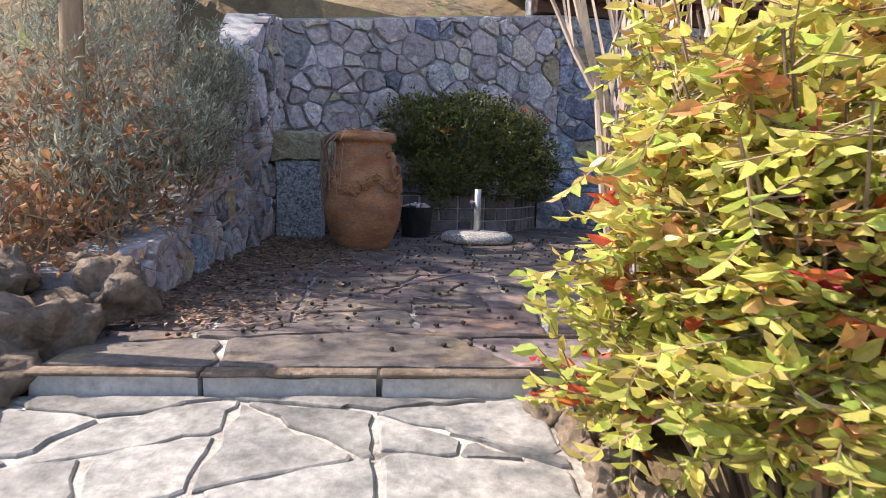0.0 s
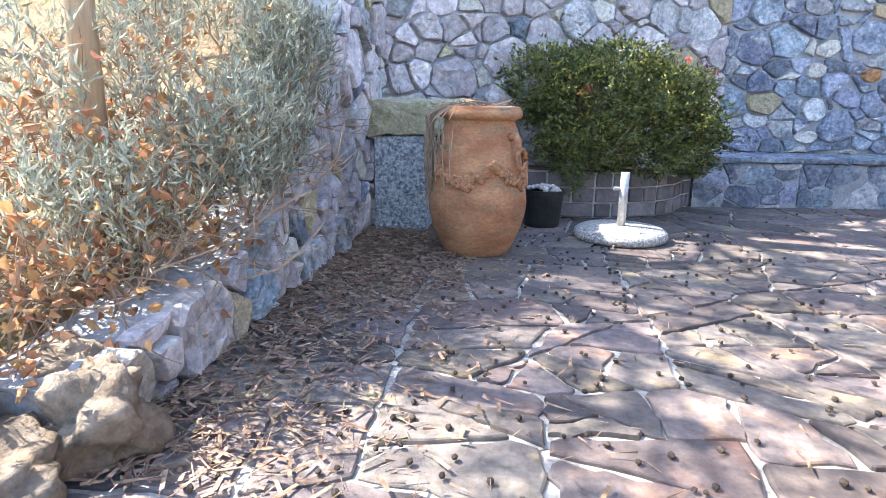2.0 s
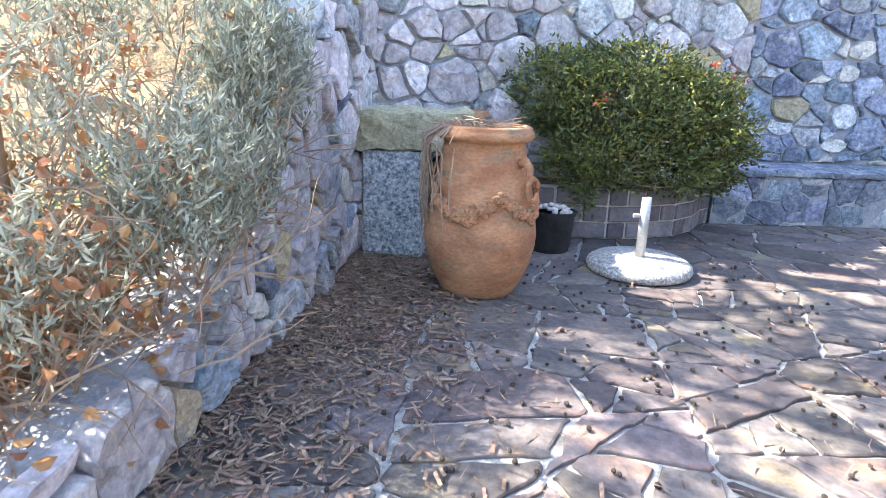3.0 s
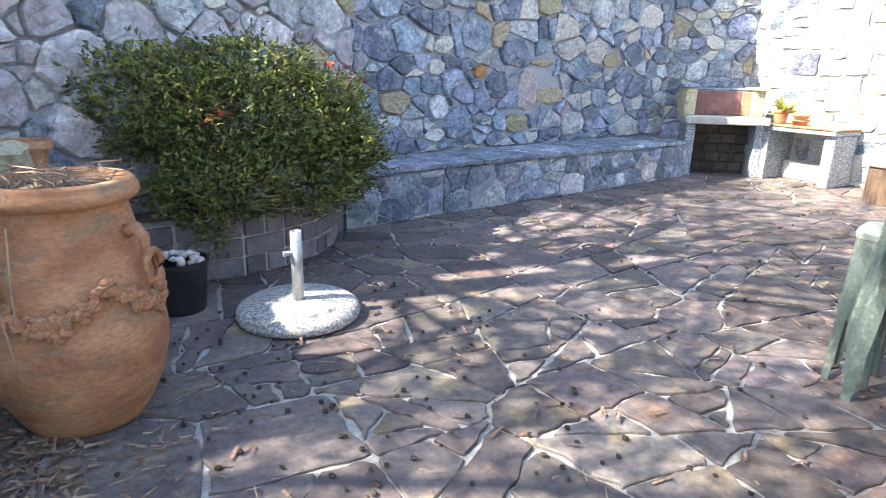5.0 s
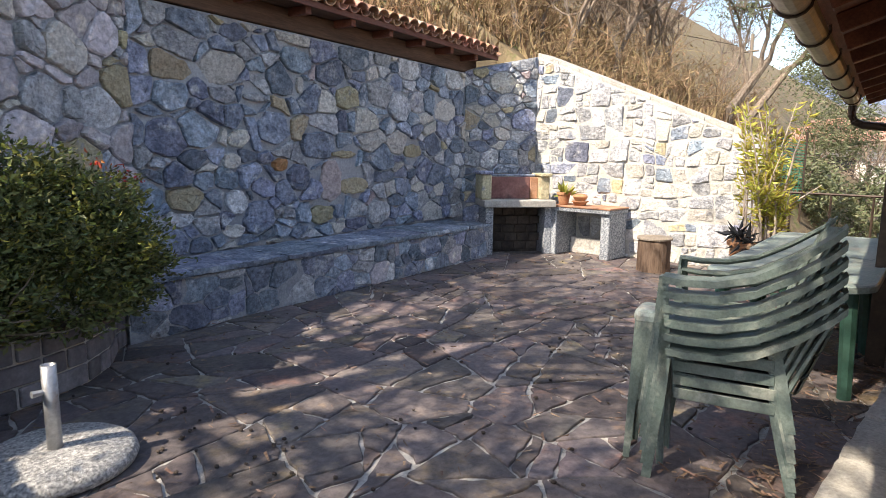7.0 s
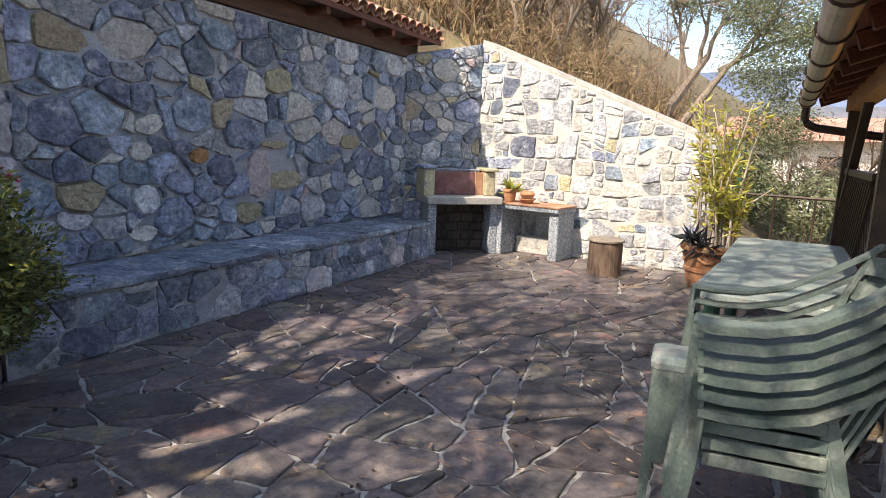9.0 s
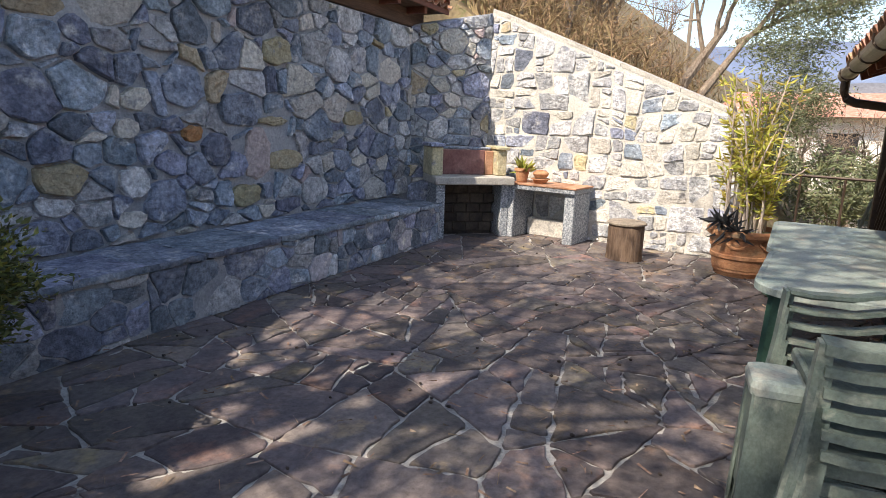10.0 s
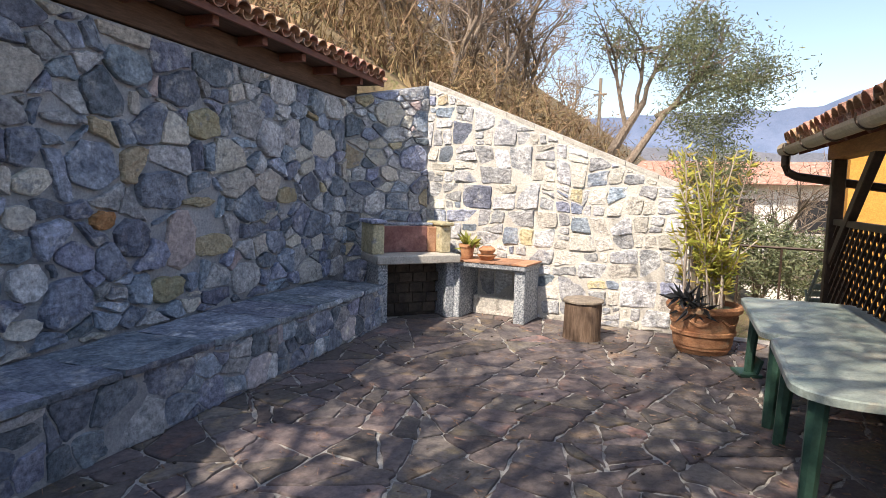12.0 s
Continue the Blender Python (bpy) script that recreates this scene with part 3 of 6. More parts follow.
xs = sorted(set([round(1400 * math.sinh(6.4 * (k / 80)) / math.sinh(6.4), 3) for k in range(-80, 81)] + [-5.32, -5.29, 5.0, 5.04, -1.3, -1.28, 5.3, 5.33]))
ys = sorted(set([round(1400 * math.sinh(6.4 * (k / 80)) / math.sinh(6.4), 3) for k in range(-80, 81)] + [0.88, 0.92, -5.61, -5.58, -6.5, -6.48]))
g = M()
g.add([(x, y, ground_z(x, y)) for y in ys for x in xs],
      [(j * len(xs) + i, j * len(xs) + i + 1, (j + 1) * len(xs) + i + 1, (j + 1) * len(xs) + i) for j in range(len(ys) - 1) for i in range(len(xs) - 1)])
whole("ground", g, GROUND, "hillside ground with dry winter grass and earth", "ground", kind="structure", smooth=True)


def ridge(name, pts, dist, base, seed, material, label):
    """A far range of hills as a solid ridge, given as (bearing, height) along its crest."""
    m = M()
    vs, fs, n = [], [], 0
    for k in range(len(pts) - 1):
        for s in range(12):
            t = s / 12
            b = radians(pts[k][0] + (pts[k + 1][0] - pts[k][0]) * t)
            h = pts[k][1] + (pts[k + 1][1] - pts[k][1]) * t
            h *= 1 + 0.07 * noise.noise(Vector((b * 22, seed, 0)))
            for d, z in ((dist * 0.72, base), (dist * 0.9, base + (h - base) * 0.55), (dist, h), (dist * 1.25, base)):
                vs.append((d * math.cos(b), d * math.sin(b), z))
            n += 1
    for i in range(n - 1):
        for k in range(3):
            fs.append((i * 4 + k, i * 4 + k + 1, (i + 1) * 4 + k + 1, (i + 1) * 4 + k))
    m.add(vs, fs)
    return whole(name, m, material, label, "mountain", kind="structure", smooth=True)


ridge("backdrop", [(-80, 200), (-40, 260), (-20, 290), (-12, 320), (-9, 345), (-6.5, 380), (-4, 345), (-1, 325), (4, 330), (14, 310), (60, 280)], 2600, -80, 1.0, FARHILL, "mountain range across the valley, tinted blue for haze")
ridge("backdrop", [(-80, 0), (-40, 30), (-15, 55), (0, 65), (12, 75), (40, 90)], 950, -60, 5.0, VALLEY, "brown wooded slope beyond the valley, greyed for haze")

# ---- paving ----
floor = whole("floor", M().box((-5.2, -6.4, -0.2), (5.0, 0.3, -0.012)).box((-4.95, -6.74, -0.2), (-2.6, -6.4, -0.012)), JOINT, "crazy paving of slate slabs in pale mortar", "paving", kind="structure")


def paving(x0, y0, x1, y1, cell, sx, target, gap, seed, skip, parent, material, limit=300, fall=None):
    rng = random.Random(seed)
    rest = M()
    n = 0
    for poly in blocks(rng, x1 - x0, y1 - y0, cell, sx, target, 24, 1.15, gap):
        cx, cy = sum(p[0] for p in poly) / len(poly), sum(p[1] for p in poly) / len(poly)
        if skip(cx + x0, cy + y0):
            continue
        poly = soften(poly, rng, 0.16, 0.009)
        one, k = M(), len(poly)
        h = rng.uniform(0.0, 0.006)
        tx, ty = rng.uniform(-0.006, 0.006), rng.uniform(-0.006, 0.006) + (0.06 if fall else 0)
        vs = []
        for s, zz in ((1.0, -0.03), (0.99, -0.005), (0.955, 0.0)):
            vs += [((px - cx) * s, (py - cy) * s, zz + h + (px - cx) * tx + (py - cy) * ty) for px, py in poly]
        fs = [(r * k + a, r * k + (a + 1) % k, (r + 1) * k + (a + 1) % k, (r + 1) * k + a) for r in (0, 1) for a in range(k)] + [tuple(range(2 * k, 3 * k))]
        one.add(vs, fs)
        at = Vector((x0 + cx, y0 + cy, fall(y0 + cy) if fall else 0.0))
        if n < limit:
            ob = new("paving_slab", one.mesh("paving_slab", material))
            ob.parent = parent
            ob.location = at
        else:
            rest.add([Vector(p) + at for p in one.v], one.f)
        n += 1
    if rest.v:
        tagged(part("paving_slab", rest, material, parent), kind="stuff")


paving(-5.1, -6.31, 4.72, -0.3, 0.85, 1.2, 0.12, 0.0085, 11, lambda x, y: (x > -1.25 and y < -5.7) or y > 0.66 * (x + 5.03) - 2.4 or (x > -2.7 and y < -6.0), floor, SLAB)
paving(-4.95, -6.75, -2.75, -6.31, 0.44, 2.1, 0.4, 0.008, 12, lambda x, y: False, floor, SLAB)

# ---- the step and the lower path ----
step = thing("step_1", "low stone step with a pale worn riser", "step", kind="structure")
rng = random.Random(5)
x = -4.95
while x < -3.4:
    w = rng.uniform(0.38, 0.62)
    x2 = min(x + w, -3.36)
    part("step_stone", M().rough((x + 0.004, -6.80, -0.16), (x2 - 0.004, -6.72, -0.018), x, 0.008, 0.05, 0.012), STEP_FACE, step)
    part("tread_stone", M().box((x + 0.003, -6.815, -0.016), (x2 - 0.003, -6.755, 0.0), 0.005), ROCK, step)
    x = x2
FALL = lambda y: -0.075 - 0.06 * max(0.0, -6.8 - y)
pm = M()
prism(pm, [(-4.98, -13), (-3.3, -13), (-3.3, -6.8), (-4.98, -6.8)], -0.7, [FALL(-13) - 0.008, FALL(-13) - 0.008, FALL(-6.8) - 0.008, FALL(-6.8) - 0.008])
path = whole("path", pm, JOINT, "lower garden path of pale stone slabs", "path", kind="structure")
SLAB_PALE = mat("path_slab", (0.17, 0.175, 0.175), (0.34, 0.335, 0.32), 5, bump=0.8, bscale=30, rand=0.25, c3=(0.18, 0.18, 0.17), fine=0.4)
paving(-4.95, -12.9, -3.35, -6.82, 0.7, 1.3, 0.12, 0.009, 13, lambda x, y: False, path, SLAB_PALE, fall=FALL)


def edging_rock(at, r, seed, squash, label="rough pitted tufa rock edging the bed"):
    m = M().blob((0, 0, 0), r, seed, 0.5, 4, squash, 1.5)
    ob = whole("edging_rock", m, ROCK, label, "rock", "rocks along the bed", smooth=True)
    ob.location = at
    return ob


for k, (rx, ry, rz, r, sq) in enumerate([(-5.0, -6.15, 0.09, 0.17, (1, 0.9, 0.95)), (-5.12, -6.48, 0.03, 0.2, (1.0, 1.25, 0.72)), (-5.22, -6.82, -0.05, 0.22, (1.1, 1.2, 0.7)), (-5.2, -5.98, 0.14, 0.14, (1.1, 1, 0.8)), (-5.35, -7.2, -0.08, 0.2, (1, 1.2, 0.7)), (-5.3, -6.35, 0.2, 0.12, (1, 1.2, 0.8))]):
    edging_rock((rx, ry, rz), r, k + 3, sq)
for k in range(6):
    edging_rock((-3.33 + 0.02 * (k % 2) + 0.035 * k, -6.9 - 0.2 * k, -0.12), 0.1, k + 30, (0.8, 1.1, 0.9), "pale rough stone edging the garden path")

# ---- walls ----
RUBBLE = [(STONE_BLUE, 10), (STONE_GREY, 5), (STONE_PALE, 2), (STONE_TAN, 0.7), (STONE_ORANGE, 0.0), (STONE_PINK, 0.25)]
MAUVE = [(STONE_MAUVE, 10), (STONE_GREY, 2.5), (STONE_PALE, 2), (STONE_BLUE, 0.8), (STONE_TAN, 0.8)]
SUNNY = [(STONE_GREY, 8), (STONE_PALE, 3), (STONE_BLUE, 1.6), (STONE_TAN, 0.4)]

NORTH_A, CORNER, EAST_A = Vector((-1.78, -0.45, 0)), Vector((3.62, 0.52, 0)), Vector((4.66, -0.14, 0))
wn = M()
prism(wn, [(-1.78, -0.45), (3.62, 0.52), (3.62, 0.95), (-1.7, 0.95)], -0.1, 2.75)
wall_n = whole("wall_north", wn, MORTAR, "tall rubble wall of blue-grey stones in shade", "stone wall", kind="structure")
wc = M()
prism(wc, [(3.622, 0.52), (4.66, -0.14), (5.02, -0.14), (5.02, 0.95), (3.622, 0.95)], -0.1, [2.78, 3.05, 3.05, 2.9, 2.78])
wall_c = whole("wall_northeast", wc, MORTAR, "shaded rubble wall across the corner behind the barbecue", "stone wall", kind="structure")
wnw = M()
prism(wnw, [(-5.03, -2.6), (-1.78, -0.45), (-2.08, -0.03), (-5.33, -2.2)], -0.1, [2.05, 2.75, 2.75, 2.05])
wall_nw = whole("wall_northwest", wnw, MORTAR, "tall rubble wall of mauve and grey stones behind the jar", "stone wall", kind="structure")
ww = M()
WEST = [(-6.2, 0.2), (-5.2, 0.32), (-4.7, 0.5), (-4.25, 0.78), (-3.95, 1.2), (-3.6, 1.6), (-3.15, 1.95), (-2.55, 2.05)]
n = len(WEST)
vs = [(-5.03, y, -0.1) for y, z in WEST] + [(-5.03, y, z) for y, z in WEST] + [(-5.33, y, -0.1) for y, z in WEST] + [(-5.33, y, z) for y, z in WEST]
fs = []
for k in range(n - 1):
    fs += [(k, k + 1, n + k + 1, n + k), (n + k, n + k + 1, 3 * n + k + 1, 3 * n + k), (2 * n + k + 1, 2 * n + k, 3 * n + k, 3 * n + k + 1)]
fs += [(0, n, 3 * n, 2 * n), (n - 1, 3 * n - 1, 4 * n - 1, 2 * n - 1)]
ww.add(vs, fs)
wall_w = whole("wall_west", ww, MORTAR, "low rubble retaining wall that steps up towards the corner", "stone wall", kind="structure")
EAST_TOP = lambda d: 3.12 - 0.405 * d
we = M()
prism(we, [(4.66, -0.142), (4.66, -3.62), (5.02, -3.62), (5.02, -0.142)], -0.1, [EAST_TOP(0.142), EAST_TOP(3.62), EAST_TOP(3.62), EAST_TOP(0.142)])
wall_e = whole("wall_east", we, MORTAR_PALE, "sunlit rubble wall with a sloping top and pale pointing", "stone wall", kind="structure")
cop = M()
for k in range(9):
    a, b = 0.142 + k * 0.3865 + 0.003, 0.142 + (k + 1) * 0.3865 - 0.003
    one = M()
    one.add([(4.655, -a, EAST_TOP(a)), (5.05, -a, EAST_TOP(a)), (5.05, -b, EAST_TOP(b)), (4.655, -b, EAST_TOP(b)), (4.655, -a, EAST_TOP(a) + 0.05), (5.05, -a, EAST_TOP(a) + 0.05), (5.05, -b, EAST_TOP(b) + 0.05), (4.655, -b, EAST_TOP(b) + 0.05)],
            [(0, 1, 2, 3), (7, 6, 5, 4), (0, 4, 5, 1), (1, 5, 6, 2), (2, 6, 7, 3), (3, 7, 4, 0)])
    part("coping_stone", one, CONCRETE, wall_e)

# ---- bench of stone along the north wall ----
BENCH = [(-2.15, -1.24), (-1.1, -1.06), (0.98, -0.75), (3.12, -0.42)]
bench = thing("stone_bench", "long low stone bench built along the rubble wall", "bench")
core = M()
prism(core, BENCH + [(3.12, 0.43), (-1.78, -0.45), (-2.15, -0.7)], 0.0, 0.445)
part("core", core, MORTAR, bench)
rng = random.Random(8)
for k in range(3):
    (x0, y0), (x1, y1) = BENCH[k], BENCH[k + 1]
    ln = math.hypot(x1 - x0, y1 - y0)
    stone_wall(bench, (x0, y0, 0.0), (x1 - x0, y1 - y0), ln, 0.45, 0.03, 1.5, 0.006, 0.018, [(STONE_BLUE, 9), (STONE_GREY, 2), (STONE_MAUVE, 1)], 60 + k, limit=120, mixed=0.17)
    s = 0.0
    while s < ln - 0.02:
        e = min(ln, s + rng.uniform(0.45, 0.8))
        if ln - e < 0.2:
            e = ln
        ux, uy = (x1 - x0) / ln, (y1 - y0) / ln
        dep = [0.62, 0.72, 0.8][k]
        q = Matrix(((ux, -uy, 0, x0), (uy, ux, 0, y0), (0, 0, 1, 0.45), (0, 0, 0, 1)))
        sl = M().rough((s + 0.002, -0.045, 0), (e - 0.002, dep - 0.02 * k, rng.uniform(0.05, 0.062)), s + k, 0.014, 0.07, 0.014)
        sl.v = [q @ Vector(p) for p in sl.v]
        part("seat_slab", sl, STONE_BLUE, bench)
        s = e


# ---- roof over the north wall ----
def half_tile(m, length, r0, r1, n=7, thick=0.014, up=1):
    """One curved clay tile, along +y, tapering."""
    vs, fs = [], []
    for y, r in ((0, r0), (length, r1)):
        for rr in (r, r - thick):
            for k in range(n):
                w = math.pi * k / (n - 1)
                vs.append((rr * math.cos(w), y, up * rr * math.sin(w) * 0.8))
    q = lambda e, l, k: e * 2 * n + l * n + k
    for k in range(n - 1):
        fs += [(q(0, 0, k), q(0, 0, k + 1), q(1, 0, k + 1), q(1, 0, k)), (q(0, 1, k + 1), q(0, 1, k), q(1, 1, k), q(1, 1, k + 1)), (q(0, 0, k + 1), q(0, 0, k), q(0, 1, k), q(0, 1, k + 1)), (q(1, 0, k), q(1, 0, k + 1), q(1, 1, k + 1), q(1, 1, k))]
    for e0, e1 in ((0, 0), (n - 1, n - 1)):
        fs.append((q(0, 0, e0), q(1, 0, e0), q(1, 1, e0), q(0, 1, e0)))
    return m.add(vs, fs)


def tiled_roof(parent, m0, width, rows, pitch, seed, pick=300):
    """Rows of clay tiles from the eave up: m0 maps x along the eave and y up the slope."""
    rng = random.Random(seed)
    cover, pan = half_tile(M(), 0.46, 0.105, 0.085).mesh("roof_tile", TILE), half_tile(M(), 0.46, 0.085, 0.105, up=-1).mesh("roof_tile", TILE)
    cols = int(width / pitch)
    for r in range(rows):
        for c in range(cols):
            for mesh, dx, dz in ((cover, 0, 0.045), (pan, pitch / 2, 0.05)):
                ob = new("roof_tile", mesh)
                ob.parent = parent
                ob.matrix_basis = m0 @ pose((c + 0.5) * pitch + dx + rng.uniform(-0.008, 0.008), r * 0.36 - 0.02 + rng.uniform(-0.012, 0.012), dz + 0.012 * 0 + rng.uniform(-0.004, 0.004), 3.0, rng.uniform(-1.5, 1.5), rng.uniform(-1.5, 1.5))


shed = thing("tiled_roof", "lean-to roof of old clay tiles on dark timber above the rubble wall", "roof", pose(0, -0.13, 0, 0, 0, 10.2), kind="structure")
part("beam", M().box((-2.15, -0.03, 2.76), (4.0, 0.16, 2.98), 0.01), BEAM, shed, "dark stained timber beam")
part("eave_board", M().box((-2.15, -0.33, 2.985), (4.12, 0.1, 3.01), 0.004), BEAM, shed)
part("fascia", M().box((-2.15, -0.36, 2.965), (4.12, -0.332, 3.03), 0.004), REDWOOD, shed)
part("roof_deck", M().box((-2.15, -0.33, 0.0), (4.1, 3.2, 0.03), 0.0, pose(0, 0, 3.11, 17, 0, 0)), REDWOOD, shed)
for k in range(9):
    part("rafter", M().box((-2.1 + k * 0.7, -0.3, 2.90), (-2.02 + k * 0.7, 0.5, 2.985), 0.006), REDWOOD, shed)
part("back_wall", M().box((-2.15, 0.18, 2.76), (3.95, 0.4, 3.2)), MORTAR, shed)
tiled_roof(shed, pose(-2.15, -0.37, 3.04, 17, 0, 0), 6.3, 5, 0.2, 3)


# ---- barbecue in the corner ----
bbq = thing("barbecue", "corner barbecue with a concrete hearth and a rusty red back plate", "barbecue")
BQ = Matrix(((0.79, 0.613, 0, 3.14), (-0.613, 0.79, 0, -0.35), (0, 0, 0.94, 0), (0, 0, 0, 1)))
part("hearth_slab", M().box((-0.02, -0.02, 0.765), (1.08, 0.62, 0.875), 0.012, BQ), CONCRETE, bbq)
part("support", M().box((0.02, 0.05, 0), (0.14, 0.5, 0.764), 0.008, BQ), GRANITE, bbq, "speckled granite support")
part("support", M().box((0.95, 0.12, 0), (1.06, 0.5, 0.764), 0.008, BQ), GRANITE, bbq)
part("fire_box", M().box((0.16, 0.40, 0), (0.93, 0.5, 0.764), 0.008, BQ), DARK_BRICK, bbq, "dark back of the wood store")
part("side_block", M().box((-0.02, 0.16, 0.877), (0.13, 0.62, 1.27), 0.012, BQ), STONE_TAN, bbq)
part("side_block", M().box((0.90, 0.2, 0.877), (1.04, 0.62, 1.24), 0.012, BQ), STONE_TAN, bbq)
part("side_brick", M().box((0.78, 0.34, 0.877), (0.898, 0.62, 1.22), 0.008, BQ), BRICK_TOP, bbq)
part("back_plate", M().box((0.132, 0.36, 0.877), (0.778, 0.44, 1.23), 0.006, BQ), BURNT, bbq, "rusty red back plate")
part("cap_stone", M().box((-0.05, 0.12, 1.272), (0.15, 0.64, 1.32), 0.012, BQ), STONE_BLUE, bbq)
part("cap_stone", M().box((0.88, 0.16, 1.242), (1.07, 0.64, 1.29), 0.012, BQ), STONE_TAN, bbq)
part("rear_cap", M().box((0.152, 0.40, 1.236), (0.878, 0.5, 1.27), 0.01, BQ), STONE_BLUE, bbq)
for k in range(5):
    z = 0.05 + 0.14 * k
    for j in range(4):
        part("brick", M().box((0.17 + 0.19 * j + 0.05 * (k % 2), 0.375, z), (0.35 + 0.19 * j + 0.05 * (k % 2), 0.398, z + 0.125), 0.006, BQ), DARK_BRICK, bbq)

side = thing("side_table", "granite slab side table topped with brick tiles against the sunny wall", "table", Matrix.Diagonal((1, 1, 0.945, 1)))
part("support", M().box((4.06, -0.98, 0), (4.64, -0.84, 0.70), 0.01), GRANITE, side)
part("support", M().box((4.1, -1.84, 0), (4.62, -1.70, 0.70), 0.01), GRANITE, side)
part("slab", M().box((4.05, -1.86, 0.702), (4.62, -0.82, 0.765), 0.008), GRANITE, side)
for j in range(5):
    for i in range(2):
        part("brick_tile", M().box((4.04 + 0.29 * i, -1.875 + 0.209 * j, 0.766), (4.327 + 0.29 * i, -1.67 + 0.209 * j, 0.792), 0.005), BRICK_TOP, side)
part("back_brick", M().box((4.45, -1.69, 0), (4.6, -1.0, 0.26), 0.012), STONE_PALE, side)


def clay_pot(name, at, r, h, label, rim=1.12, plant=None):
    t = thing(name, label, "pot", Matrix.Translation(at))
    prof = [(r * 0.7, 0), (r * 0.74, 0.01), (r * 0.98, h * 0.78), (r * rim, h * 0.79), (r * rim * 1.02, h * 0.84), (r * rim, h), (r * rim * 0.9, h), (r * 0.86, h * 0.8), (r * 0.7, h * 0.78)]
    part("pot_body", M().lathe(prof, 24), TERRACOTTA, t, smooth=False)
    part("soil", M().lathe([(r * 0.84, h * 0.76), (r * 0.84, h * 0.85), (r * 0.3, h * 0.88)], 16), EARTH, t)
    return t


p = clay_pot("plant_pot", (4.22, -1.0, 0.75), 0.095, 0.19, "terracotta pot with a green leafy plant on the side table")
rng = random.Random(21)
lm = M()
leaf_quads(lm, [(rng.gauss(0, 0.02), rng.gauss(0, 0.02), 0.16) for _ in range(26)], rng, 0.2, 0.25, axis=(0, 0, 0.9), spread=0.9)
part("foliage", lm, LEAF_YOUNG, p)
p = clay_pot("plant_pot", (4.24, -1.27, 0.75), 0.11, 0.07, "stacked shallow terracotta pots on the side table")
part("pot_body", M().lathe([(0.07, 0.0725), (0.11, 0.13), (0.1, 0.15), (0.06, 0.175), (0.01, 0.18)], 20), TERRACOTTA, p)

stump = thing("log_stump", "dark sawn log standing on the paving", "log")
part("trunk", M().lathe([(0.215, 0), (0.21, 0.05), (0.205, 0.38), (0.2, 0.415)], 26, (3.86, -2.62, 0), wob=0.05), STUMP_WOOD, stump)
part("cap", M().lathe([(0.222, 0.416), (0.225, 0.435), (0.21, 0.45)], 26, (3.86, -2.62, 0), wob=0.05), WOOD_GREY, stump, "grey sawn top")

# ---- big planter with bamboo-like shrub ----
tub = thing("planter_pot", "large terracotta planter with garlands holding a leggy yellow-green shrub", "planter", Matrix.Translation((4.02, -3.86, 0)) @ Matrix.Diagonal((0.87, 0.87, 0.97, 1)))
prof = [(0.29, 0), (0.30, 0.02), (0.31, 0.05), (0.325, 0.055), (0.325, 0.085), (0.335, 0.09), (0.35, 0.2), (0.37, 0.21), (0.372, 0.245), (0.36, 0.255), (0.375, 0.43), (0.40, 0.44), (0.43, 0.46), (0.435, 0.5), (0.42, 0.525), (0.385, 0.525), (0.37, 0.47), (0.2, 0.46)]
part("pot_body", M().lathe(prof, 40), TERRACOTTA, tub)
part("soil", M().lathe([(0.368, 0.44), (0.36, 0.475), (0.15, 0.5)], 20), LEAF_YOUNG, tub, "mossy soil")
for a in range(6):
    w = a * math.pi / 3
    q = M()
    q.tube([(0.376 * math.cos(w + t), 0.376 * math.sin(w + t), 0.40 - 0.07 * math.sin((t + 0.4) / 0.8 * math.pi)) for t in np.linspace(-0.4, 0.4, 8)], 0.016, 5)
    part("garland", q, TERRACOTTA, tub)
rng = random.Random(31)
lm = M()
for k in range(44):
    a, r = rng.uniform(0, 6.28), rng.uniform(0, 0.26)
    h = rng.uniform(0.5, 1.2) if k > 15 else rng.uniform(1.2, 1.75)
    lx, ly = rng.gauss(0, 0.2) - 0.1, rng.gauss(0, 0.22)
    b = Vector((r * math.cos(a), r * math.sin(a), 0.46))
    pts = [b + Vector((lx * t * t, ly * t * t, h * t)) for t in (0, 0.35, 0.7, 1)]
    part("cane", M().tube(pts, [0.016, 0.014, 0.011, 0.006], 5), BARK_PALE, tub)
    for j in range(40):
        t = rng.uniform(0.35, 1.0)
        leaf_quads(lm, [b + Vector((lx * t * t, ly * t * t, h * t))], rng, 0.135, 0.17, 0.1, axis=(lx * 2, ly * 2, 0.5), spread=0.8)
part("foliage", lm, LEAF_BAMBOO, tub)
sp = M()
for k in range(3):
    c = Vector((-0.36, 0.22 - 0.1 * k, 0.62 - 0.05 * k))
    leaf_quads(sp, [c] * 22, rng, 0.24, 0.12)
part("spiky_leaves", sp, LEAF_DARK, tub, "dark spiky rosettes")


